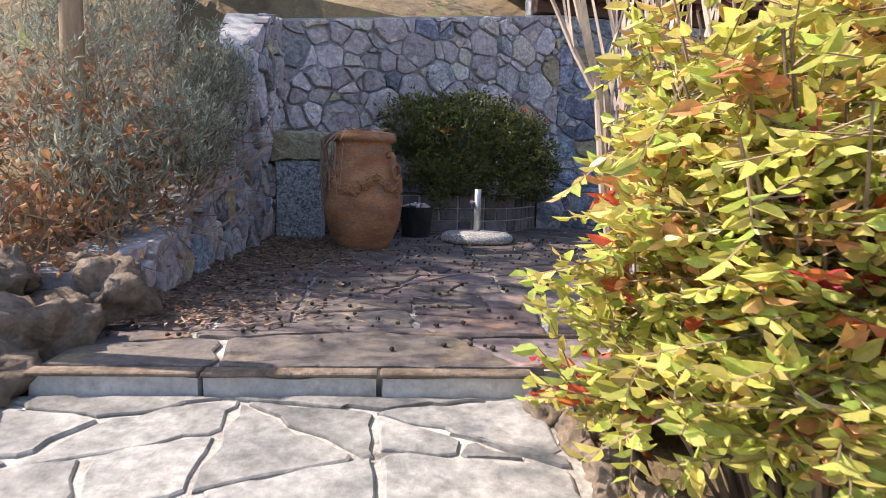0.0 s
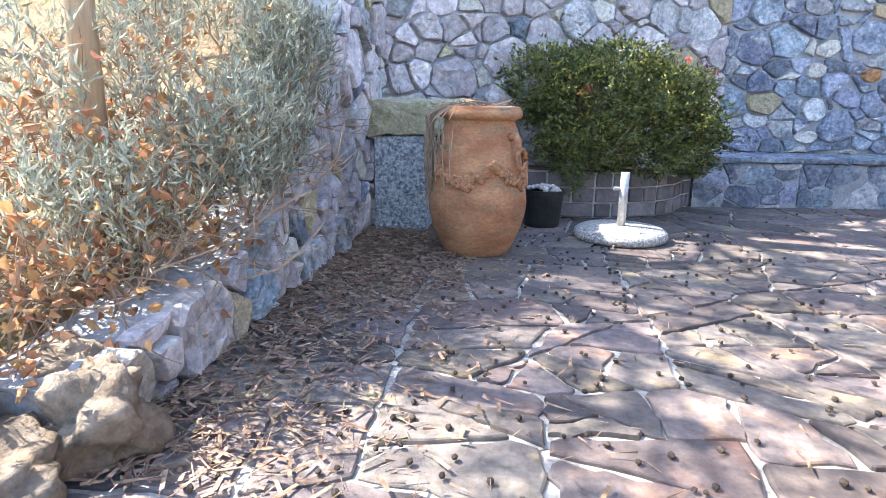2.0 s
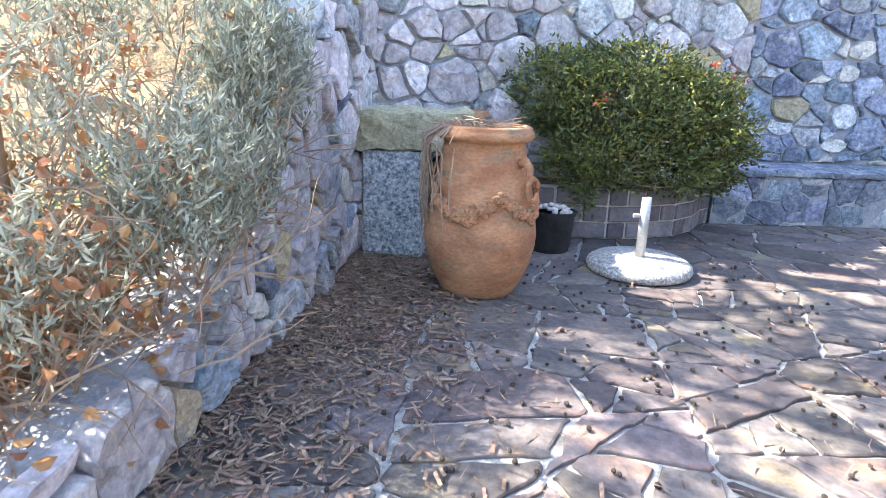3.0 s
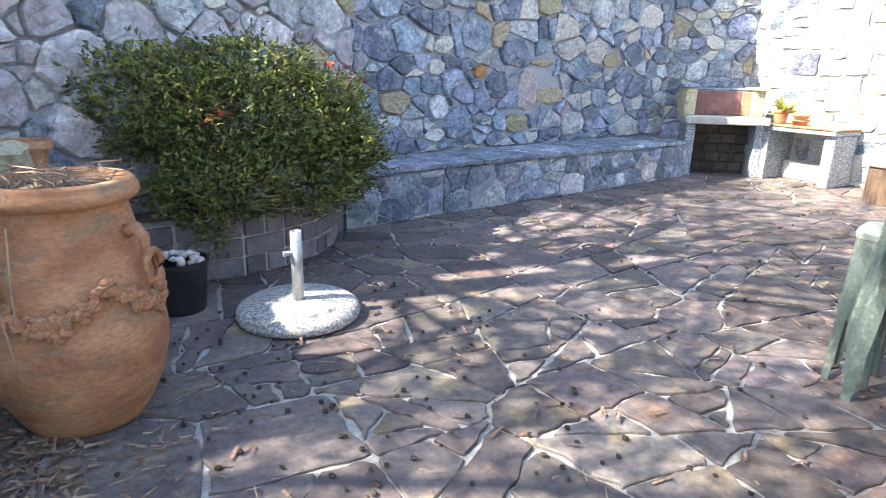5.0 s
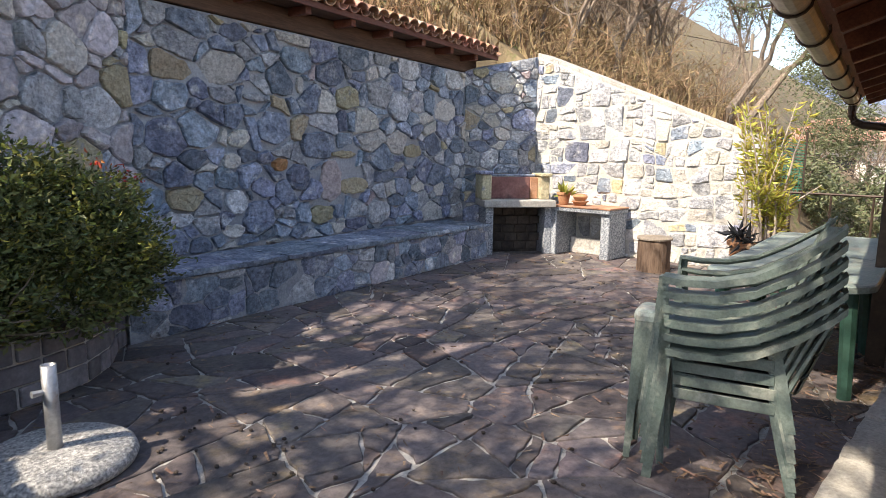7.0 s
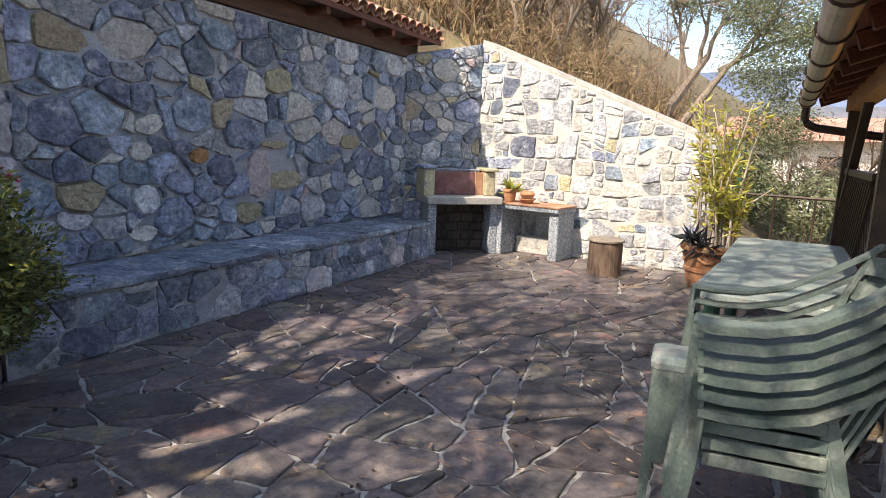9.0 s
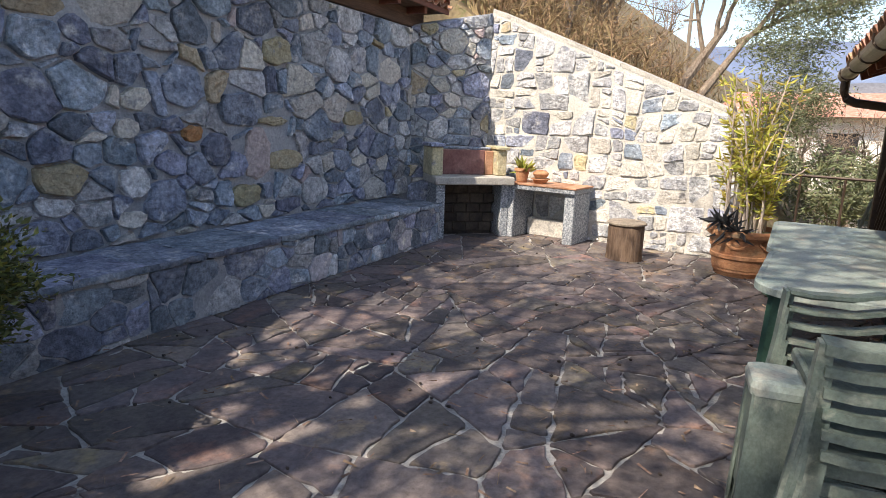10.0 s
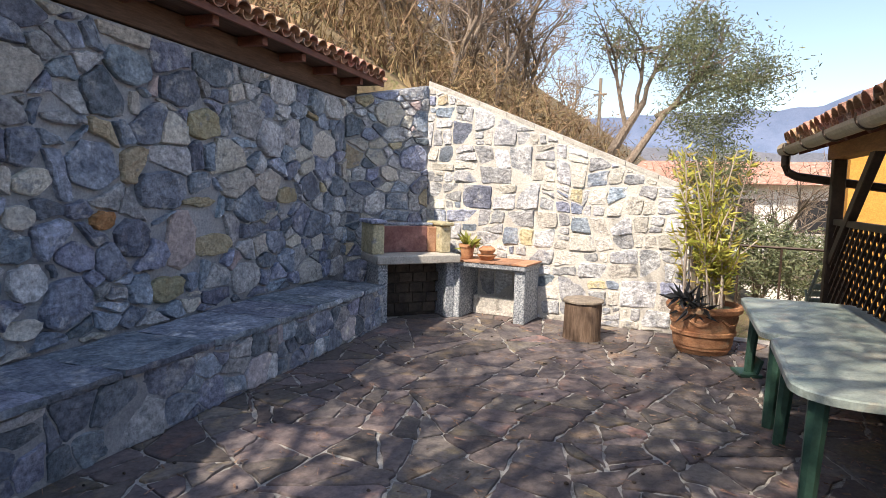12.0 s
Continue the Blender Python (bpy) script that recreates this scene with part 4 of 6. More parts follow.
# ---- plastic garden furniture ----
def garden_chair(name, label):
    """A moulded armchair facing +y, feet at z 0."""
    t = thing(name, label, "chair", group="green plastic chairs")
    seat = M()
    nx, ny = 8, 8
    for lay in (0, 1):
        seat.v += [((i / nx - 0.5) * (0.46 - 0.04 * (1 - j / ny)), -0.2 + 0.42 * j / ny, 0.43 - 0.012 * lay - 0.02 * math.sin(math.pi * i / nx) - 0.03 * (1 - j / ny)) for j in range(ny + 1) for i in range(nx + 1)]
    k = (nx + 1) * (ny + 1)
    ix = lambda i, j: j * (nx + 1) + i
    seat.f += [(ix(i, j), ix(i + 1, j), ix(i + 1, j + 1), ix(i, j + 1)) for j in range(ny) for i in range(nx)]
    seat.f += [tuple(k + q for q in reversed((ix(i, j), ix(i + 1, j), ix(i + 1, j + 1), ix(i, j + 1)))) for j in range(ny) for i in range(nx)]
    rim = [ix(i, 0) for i in range(nx)] + [ix(nx, j) for j in range(ny)] + [ix(i, ny) for i in range(nx, 0, -1)] + [ix(0, j) for j in range(ny, 0, -1)]
    seat.f += [(rim[a], k + rim[a], k + rim[(a + 1) % len(rim)], rim[(a + 1) % len(rim)]) for a in range(len(rim))]
    seat.s = [0] * len(seat.f)
    seat.box((-0.235, 0.205, 0.385), (0.235, 0.228, 0.432), 0.008)
    part("seat", seat, CHAIR, t)
    for k in range(4):
        z0 = 0.47 + k * 0.095
        sl = M()
        vs = []
        for zz in (z0, z0 + 0.072):
            for th in (0.0, 0.012):
                vs += [(x, -0.22 - (zz - 0.43) * 0.34 - 0.05 * (1 - (x / 0.25) ** 2) - th, zz + 0.02 * (1 - (x / 0.25) ** 2) * (k == 3)) for x in np.linspace(-0.22, 0.22, 7)]
        q = lambda r, c: r * 7 + c
        fs = []
        for c in range(6):
            fs += [(q(0, c), q(2, c), q(2, c + 1), q(0, c + 1)), (q(1, c + 1), q(3, c + 1), q(3, c), q(1, c)), (q(2, c), q(3, c), q(3, c + 1), q(2, c + 1)), (q(0, c + 1), q(1, c + 1), q(1, c), q(0, c))]
        sl.add(vs, fs)
        part("back_slat", sl, CHAIR, t)
    for sx in (-1, 1):
        pts = [(0.235, -0.405, 0.88), (0.25, -0.36, 0.835), (0.285, -0.24, 0.745), (0.30, -0.1, 0.665), (0.305, 0.04, 0.628), (0.305, 0.17, 0.622), (0.305, 0.255, 0.63)]
        arm = M()
        vs = []
        for x, y, z in pts:
            w = 0.042
            vs += [(sx * (x - w), y, z + 0.006), (sx * (x + w), y, z), (sx * (x + w), y, z - 0.03), (sx * (x + w - 0.012), y, z - 0.03), (sx * (x + w - 0.012), y, z - 0.012), (sx * (x - w), y, z - 0.008)]
        for a in range(len(pts) - 1):
            for b in range(6):
                f = (a * 6 + b, a * 6 + (b + 1) % 6, (a + 1) * 6 + (b + 1) % 6, (a + 1) * 6 + b)
                arm.f.append(f if sx < 0 else f[::-1])
        arm.f += [tuple(range(6)) if sx > 0 else tuple(reversed(range(6))), tuple(range(36, 42))]
        arm.v, arm.s = vs, [0] * len(arm.f)
        part("armrest", arm, CHAIR, t)
        part("back_stile", M().tube([(sx * 0.215, -0.2, 0.40), (sx * 0.228, -0.28, 0.62), (sx * 0.23, -0.385, 0.87)], [0.03, 0.028, 0.024], 6, flat=0.45), CHAIR, t)
        for sy, pts2 in ((1, [(0.335, 0.258, 0.628), (0.335, 0.27, 0.42), (0.325, 0.315, 0.0)]), (-1, [(0.235, -0.19, 0.42), (0.25, -0.24, 0.22), (0.27, -0.29, 0.0)])):
            leg = M()
            vs = []
            for k, (x, y, z) in enumerate(pts2):
                w = 0.06 * (0.45 + 0.55 * min(1.0, z / 0.5)) if sy > 0 else (0.04 if z > 0.1 else 0.026)
                dep = 0.03 if sy > 0 else w * 0.85
                vs += [(sx * (x - w), y + sy * 0.008, z), (sx * x, y + sy * 0.012, z), (sx * x, y - sy * dep, z), (sx * (x - 0.009), y - sy * dep, z), (sx * (x - 0.009), y - sy * 0.003, z), (sx * (x - w), y - sy * 0.004, z)]
            fl = []
            for a in range(len(pts2) - 1):
                for b in range(6):
                    fl.append((a * 6 + b, a * 6 + (b + 1) % 6, (a + 1) * 6 + (b + 1) % 6, (a + 1) * 6 + b))
            fl += [tuple(range(6)), tuple(range(12, 18))]
            leg.add(vs, fl)
            part("leg", leg, CHAIR, t)
        part("apron", M().box((sx * 0.245 - 0.006, -0.19, 0.375), (sx * 0.245 + 0.006, 0.22, 0.425), 0.003), CHAIR, t)
    return t


chair = garden_chair("garden_chair", "weathered green plastic armchair in a tall stack on the paving")
STACK = pose(-0.85, -5.13, 0.0, 0, 0, 15)
chair.matrix_basis = STACK
for k in range(1, 6):
    copy_thing(chair, STACK @ pose(0, 0.006 * k, 0.0635 * k, 0, 0, 0))



def plastic_table(at, w, d, h, label, corner=0.22):
    t = thing("plastic_table", label, "table", at, "green plastic tables")
    def outline(s, c):
        a, b = w / 2 - s, d / 2 - s
        pts = []
        for cx, cy, a0 in ((a - c, b - c, 0), (-a + c, b - c, 90), (-a + c, -b + c, 180), (a - c, -b + c, 270)):
            pts += [(cx + c * math.cos(radians(a0 + 15 * k)), cy + c * math.sin(radians(a0 + 15 * k))) for k in range(7)]
        return pts
    top = M()
    rings = [(0.012, h - 0.05), (0.0, h - 0.045), (0.0, h - 0.008), (0.008, h), (0.03, h), (0.035, h - 0.003)]
    n = 28
    for s, z in rings:
        top.v += [(x, y, z) for x, y in outline(s, corner)]
    for r in range(len(rings) - 1):
        top.f += [(r * n + k, r * n + (k + 1) % n, (r + 1) * n + (k + 1) % n, (r + 1) * n + k) for k in range(n)]
    top.f += [tuple(range(5 * n, 6 * n)), tuple(reversed(range(n)))]
    top.s = [0] * len(top.f)
    part("tabletop", top, TABLE, t)
    for sx in (-1, 1):
        for sy in (-1, 1):
            part("leg", M().tube([(sx * (w / 2 - 0.17), sy * (d / 2 - 0.13), h - 0.05), (sx * (w / 2 - 0.13), sy * (d / 2 - 0.1), 0)], [0.05, 0.04], 8), TABLE_LEG, t, "dark green plastic leg")
    part("under_frame", M().box((-w / 2 + 0.42, -d / 2 + 0.12, h - 0.1), (w / 2 - 0.15, d / 2 - 0.12, h - 0.052), 0.01), TABLE_LEG, t)
    return t


plastic_table(pose(1.05, -4.95, 0, 0, 0, 4), 1.4, 0.98, 0.72, "weathered grey-green plastic table with rounded corners", 0.25)
plastic_table(pose(2.65, -4.76, 0, 0, 0, 6), 1.66, 0.95, 0.70, "second weathered plastic table standing end to end with the first", 0.12)
# stool stands in for an unidentified flat-topped block in front of the stack
stool = thing("plastic_stool", "green plastic stool modelled for a flat-topped block against the chair stack", "stool", pose(-1.0, -4.81, 0, 0, 0, 15) @ Matrix.Diagonal((0.62, 0.75, 1, 1)))
top = M()
rim = [(0.165, 0.0, 0.69), (0.17, 0.0, 0.715), (0.16, 0.0, 0.735), (0.14, 0.0, 0.742)]
for hw, _, z in rim:
    for cx, cy, a0 in ((1, 1, 0), (-1, 1, 90), (-1, -1, 180), (1, -1, 270)):
        top.v += [(cx * (hw - 0.04) + 0.04 * math.cos(radians(a0 + 22.5 * k)), cy * (hw - 0.08) * 0.8 + 0.04 * math.sin(radians(a0 + 22.5 * k)), z) for k in range(5)]
top.f = [(r * 20 + k, r * 20 + (k + 1) % 20, (r + 1) * 20 + (k + 1) % 20, (r + 1) * 20 + k) for r in range(3) for k in range(20)] + [tuple(range(60, 80)), tuple(reversed(range(20)))]
top.s = [0] * len(top.f)
# the top takes a lighter plastic than the legs
part("seat", top, TABLE, stool, "flat top in lighter grey-green")
for sx in (-1, 1):
    for sy in (-1, 1):
        leg = M()
        for x, y, w, z in ((0.155, 0.1, 0.075, 0.7), (0.165, 0.11, 0.06, 0.4), (0.175, 0.125, 0.04, 0.0)):
            leg.v += [(sx * x, sy * y, z), (sx * (x - w), sy * y, z), (sx * (x - w), sy * (y - 0.012), z), (sx * (x - 0.012), sy * (y - 0.012), z), (sx * (x - 0.012), sy * (y - w), z), (sx * x, sy * (y - w), z)]
        leg.f = [(r * 6 + k, r * 6 + (k + 1) % 6, (r + 1) * 6 + (k + 1) % 6, (r + 1) * 6 + k) for r in (0, 1) for k in range(6)] + [tuple(range(6)), tuple(range(12, 18))]
        leg.s = [0] * len(leg.f)
        part("leg", leg, CHAIR, stool)
    part("side_panel", M().box((sx * 0.155 - 0.005, -0.09, 0.3), (sx * 0.155 + 0.005, 0.09, 0.69), 0.003), CHAIR, stool)
part("front_panel", M().box((-0.15, 0.085, 0.3), (0.15, 0.096, 0.69), 0.003), CHAIR, stool)
fold = thing("folding_chair", "green folding garden chair leaning folded against the railing", "chair", pose(5.3, -4.95, 0, 0, 0, -60))
for k in range(6):
    part("slat", M().box((-0.2, -0.02, 0.22 + 0.09 * k), (0.2, 0.0, 0.29 + 0.09 * k), 0.004, pose(0, 0, 0, 20, 0, 0)), CHAIR, fold)
for sx in (-0.21, 0.21):
    part("frame_rail", M().tube([(sx, 0.06, 0), (sx, -0.32, 0.85)], 0.018, 6), CHAIR, fold)
    part("leg", M().tube([(sx * 0.9, -0.25, 0), (sx * 0.9, -0.1, 0.6)], 0.016, 6), CHAIR, fold)
tray = thing("green_crate", "low folded green plastic crate on the paving beneath the table", "crate")
part("panel", M().box((-0.13, -0.1, 0), (0.13, 0.1, 0.03), 0.006, pose(3.3, -4.3, 0.0, 0, 0, 20)), TABLE_LEG, tray)
part("panel", M().box((-0.13, -0.01, 0), (0.13, 0.015, 0.14), 0.006, pose(3.33, -4.35, 0.031, 18, 0, 20)), TABLE_LEG, tray)

# ---- kerb and railing ----
kerb = thing("kerb", "low lit stone kerb along the edge of the terrace", "kerb", kind="structure")
for k in range(11):
    part("kerb_stone", M().rough((-1.25 + 0.6 * k, -5.88, -0.2), (-0.655 + 0.6 * k, -5.56, 0.13), k, 0.014, 0.08, 0.02), CONCRETE, kerb)
rail = thing("railing", "dark timber railing with upright slats along the terrace edge", "railing")
for k in range(5):
    part("post", M().box((-1.2 + 1.4 * k, -6.06, -0.45), (-1.11 + 1.4 * k, -5.97, 1.02), 0.008), RAIL_DARK, rail)
part("top_rail", M().box((-1.25, -6.07, 1.021), (4.6, -5.96, 1.06), 0.008), BROWN, rail)
part("lower_rail", M().box((-1.1, -6.03, 0.02), (4.4, -5.995, 0.08), 0.006), BROWN, rail)
bd = M().box((-0.035, -0.01, -0.1), (0.035, 0.01, 1.015), 0.004).mesh("board", RAIL_DARK)
for k in range(52):
    x = -1.06 + 0.106 * k
    if min(abs(x + 1.155 - 1.4 * j) for j in range(5)) < 0.085:
        continue
    ob = new("board", bd)
    ob.parent = rail
    ob.matrix_basis = pose(x, -5.97 + 0.02 * (k % 2), 0.0, 0, 0, 0)

# ---- the porch of the house ----
house = thing("house", "house porch with a tiled roof, brown gutter and orange wall", "house", Matrix(((0.9916, -0.129, 0, 4.68), (0.129, 0.9916, 0, -4.57), (0, 0, 1, 0), (0, 0, 0, 1))))
PITCH = pose(-7.4, 0.02, 2.15, -19, 0, 180) @ pose(-7.4, 0, 0)
part("roof", M().box((-7.4, -3.4, 0), (0.0, 0.0, 0.03), 0.0, pose(0, 0, 2.17, -19, 0, 0)), REDWOOD, house, "reddish plank underside")
for k in range(13):
    part("rafter", M().box((-7.2 + 0.6 * k, -3.3, -0.1), (-7.12 + 0.6 * k, -0.06, -0.002), 0.006, pose(0, 0, 2.17, -19, 0, 0)), REDWOOD, house)
gut = M()
gv = []
for x in (-7.5, 0.06):
    gv += [(x, 0.055 + 0.075 * math.cos(a), 2.15 - 0.075 * math.sin(a)) for a in np.linspace(0, math.pi, 9)] + [(x, 0.055 + 0.068 * math.cos(a), 2.152 - 0.068 * math.sin(a)) for a in np.linspace(math.pi, 0, 9)]
gut.add(gv, [(k, (k + 1) % 18, 18 + (k + 1) % 18, 18 + k) for k in range(18)] + [tuple(range(18)), tuple(range(35, 17, -1))])
part("gutter", gut, GUTTER, house, "painted metal gutter")
part("gutter_end", M().lathe([(0.076, 0), (0.076, 0.006)], 16), GUTTER, house).matrix_basis = pose(0.06, 0.055, 2.15, 0, 90, 0)
for k in range(9):
    h = M()
    h.tube([(-0.35 - 0.85 * k, 0.055 + 0.082 * math.cos(a), 2.15 - 0.082 * math.sin(a)) for a in np.linspace(-0.3, math.pi + 0.3, 10)], 0.008, 5)
    part("bracket", h, BROWN, house)
part("downspout", M().tube([(-0.05, 0.055, 2.08), (-0.05, 0.055, 1.98), (-0.05, 0.02, 1.90), (-0.05, -0.06, 1.86), (-0.06, -0.5, 1.80), (-0.1, -1.95, 1.62)], 0.045, 10), BROWN, house, "brown downpipe")
part("post", M().box((-0.3, -0.46, -0.4), (-0.18, -0.34, 2.03), 0.008), BROWN, house)
part("post", M().box((-3.4, -0.46, -0.4), (-3.28, -0.34, 2.03), 0.008), BROWN, house)
part("beam", M().box((-7.4, -0.48, 2.03), (-0.1, -0.32, 2.2), 0.008), HONEY, house, "honey-coloured timber beam")
part("brace", M().box((-0.05, -0.04, 0), (0.05, 0.04, 1.6), 0.006, pose(-0.3, -0.4, 1.0, 0, -48, 0)), BROWN, house)
part("wall", M().box((-7.4, -2.3, -0.6), (-0.45, -2.0, 2.85)), ORANGE_WALL, house, "orange plastered wall")
part("gable_wall", M().box((2.2, -4.5, -1.2), (2.5, -1.08, 2.5)), ORANGE_WALL, house, "sunlit orange plastered wall")
tiles = thing("porch_tiles", "courses of old terracotta roof tiles on the porch", "roof", kind="structure")
tiled_roof(tiles, Matrix(((0.9916, -0.129, 0, 4.68), (0.129, 0.9916, 0, -4.57), (0, 0, 1, 0), (0, 0, 0, 1))) @ pose(0.02, 0.03, 2.2, 19, 0, 180), 5.8, 5, 0.2, 5)
lat = thing("lattice_panel", "dark brown diagonal timber lattice beside the porch post", "lattice", house.matrix_world.copy() @ pose(-0.3, -0.4, 0.12))
lat.matrix_basis = Matrix(((0.9916, -0.129, 0, 4.68), (0.129, 0.9916, 0, -4.57), (0, 0, 1, 0), (0, 0, 0, 1))) @ pose(-0.32, -0.4, 0.12)
for s in (1, -1):
    for k in range(24):
        c0 = -1.2 + 0.155 * k
        pts = []
        for x in (0.0, -2.4):
            z = (c0 - s * x * 1.0) if s > 0 else (c0 + 2.4 + x - 1.2)
            pts.append((x, z))
        # clip the lath to the panel's height
        (xa, za), (xb, zb) = pts
        out = []
        for zz in (0.0, 1.25):
            if (za - zz) * (zb - zz) < 0:
                t = (zz - za) / (zb - za)
                out.append((xa + (xb - xa) * t, zz))
        out += [q for q in pts if 0 <= q[1] <= 1.25]
        if len(out) >= 2 and abs(out[0][0] - out[1][0]) > 0.05:
            part("lath", M().tube([(out[0][0], 0.012 * s, out[0][1]), (out[1][0], 0.012 * s, out[1][1])], 0.016, 4), BROWN, lat)
part("frame_rail", M().box((-2.45, -0.03, 1.25), (0.0, 0.03, 1.31), 0.004), BROWN, lat)
part("frame_rail", M().box((-2.45, -0.03, -0.12), (0.0, 0.03, -0.06), 0.004), BROWN, lat)
frail = thing("garden_railing", "thin dark iron railing at the edge of the garden", "railing")
for k in range(7):
    part("post", M().tube([(6.2, -5.1 + 0.5 * k - 0.0, -0.3), (6.2, -5.1 + 0.5 * k, 0.98)], 0.016, 5), BROWN, frail)
part("top_rail", M().tube([(6.2, -5.2, 0.98), (6.2, -2.0, 1.0)], 0.018, 5), BROWN, frail)


# ---- the corner with the jar ----
jar = thing("terracotta_jar", "tall weathered terracotta oil jar with a ring handle and garland", "jar", pose(-4.13, -3.52, 0, 0, 0, 0) @ Matrix.Diagonal((0.86, 0.86, 0.915, 1)))
prof = [(0.235, 0), (0.25, 0.01), (0.29, 0.08), (0.345, 0.2), (0.372, 0.31), (0.375, 0.38), (0.36, 0.5), (0.33, 0.65), (0.295, 0.8), (0.27, 0.9), (0.262, 0.945), (0.27, 0.955), (0.305, 0.965), (0.318, 0.985), (0.312, 1.015), (0.30, 1.025), (0.302, 1.035), (0.285, 1.045), (0.265, 1.045), (0.258, 1.0), (0.2, 0.985)]
part("jar_body", M().lathe(prof, 48, wob=0.012), TERRACOTTA, jar, smooth=True)
part("soil", M().lathe([(0.25, 0.98), (0.25, 1.0), (0.1, 1.02)], 20, wob=0.1), EARTH, jar)
for w0 in (-0.62, 2.5):
    hm = M()
    c, s = math.cos(w0), math.sin(w0)
    hm.tube([(r * c, r * s, z) for r, z in ((0.29, 0.84), (0.335, 0.855), (0.365, 0.82), (0.37, 0.76), (0.352, 0.70))], [0.03, 0.028, 0.024, 0.022, 0.02], 7)
    lug = part("lug", hm, TERRACOTTA, jar, smooth=True)
    rm = M()
    u = Vector((-s, c, 0))
    o = Vector((0.375 * c, 0.375 * s, 0.70))
    rm.tube([o + u * 0.055 * math.cos(a) + Vector((0.02 * c, 0.02 * s, 0.065 * math.sin(a))) for a in np.linspace(0, 2 * math.pi, 15)], 0.016, 6)
    part("ring_handle", rm, TERRACOTTA, lug, smooth=True)
rng = random.Random(77)
gm = M()
for k in range(320):
    t = rng.random()
    w = -2.6 + 2.9 * t
    z = 0.66 - 0.12 * abs(math.sin((w + 2.6) * 2.2)) + rng.gauss(0, 0.02)
    r = 0.352 + (0.66 - z) * 0.1
    gm.blob((r * math.cos(w), r * math.sin(w), z), rng.uniform(0.012, 0.027), k, 0.3, 1)
part("garland", gm, TERRACOTTA, jar, "moulded leaf garland")
vm = M()
for k in range(46):
    w = rng.gauss(-2.9, 0.4)
    r0 = 0.3
    q = [Vector((r0 * math.cos(w), r0 * math.sin(w), 1.04))]
    for j in range(1, 7):
        zz = 1.04 - j * rng.uniform(0.05, 0.13)
        rr = 0.36 + 0.06 * rng.random()
        w += rng.gauss(0, 0.05)
        q.append(Vector((rr * math.cos(w), rr * math.sin(w), zz)))
    vm.tube(q, 0.0035, 3, cap=False)
for k in range(60):
    a, r = rng.uniform(0, 6.28), rng.uniform(0, 0.24)
    c = Vector((r * math.cos(a), r * math.sin(a), 1.0))
    vm.tube([c, c + Vector((rng.gauss(0, 0.05), rng.gauss(0, 0.05), rng.uniform(0.03, 0.09))), c + Vector((rng.gauss(0, 0.1), rng.gauss(0, 0.1), rng.uniform(0.03, 0.1)))], 0.003, 3, cap=False)
part("dry_plant", vm, TWIG, jar, "dry hanging plant stems")

whole("stone_block", M().box((-4.46, -2.56, 0), (-4.14, -2.26, 0.775), 0.015), STONE_MAUVE, "squared stone pier behind the terracotta jar", "stone block")
clay_pot("plant_pot", (-4.3, -2.42, 0.776), 0.115, 0.2, "empty terracotta flower pot on a stone pier", 1.15)
trough = thing("stone_trough", "rough hewn stone trough resting on a granite block", "trough")
tm = M().rough((-5.0, -3.03, 0.725), (-4.25, -2.60, 0.985), 3, 0.03, 0.05, 0.03)
part("basin", tm, STONE_TAN, trough)
block = whole("granite_block", M().box((-4.96, -3.0, 0), (-4.55, -2.68, 0.722), 0.012, pose(0, 0, 0)), GRANITE, "upright speckled blue-grey granite block carrying the trough", "stone block")

bpot = thing("black_pot", "black plastic plant pot filled with pale pebbles", "pot", pose(-3.66, -2.52, 0))
part("pot_body", M().lathe([(0.135, 0), (0.14, 0.01), (0.165, 0.27), (0.175, 0.272), (0.175, 0.3), (0.16, 0.3), (0.155, 0.25)], 28), BLACK, bpot)
rng = random.Random(4)
for k in range(34):
    a, r = rng.uniform(0, 6.28), 0.14 * math.sqrt(rng.random())
    part("pebble", M().blob((r * math.cos(a), r * math.sin(a), 0.29 + 0.04 * (1 - r / 0.14) + rng.uniform(0, 0.01)), rng.uniform(0.022, 0.034), k, 0.3, 1, (1, 1, 0.7)), PEBBLE, bpot, smooth=True)

base = thing("umbrella_base", "round white pebbled concrete parasol base with a steel tube", "parasol base", pose(-3.09, -2.93, 0))
part("disc", M().lathe([(0.30, 0.0), (0.335, 0.015), (0.345, 0.04), (0.335, 0.07), (0.30, 0.092), (0.2, 0.1), (0.03, 0.105)], 48), GRANULE, base, smooth=True)
part("tube", M().lathe([(0.032, 0.1), (0.032, 0.5), (0.027, 0.5), (0.027, 0.4)], 18), STEEL, base, smooth=True)
part("knob", M().tube([(-0.03, -0.005, 0.38), (-0.075, -0.01, 0.38)], [0.012, 0.016], 8), STEEL, base)

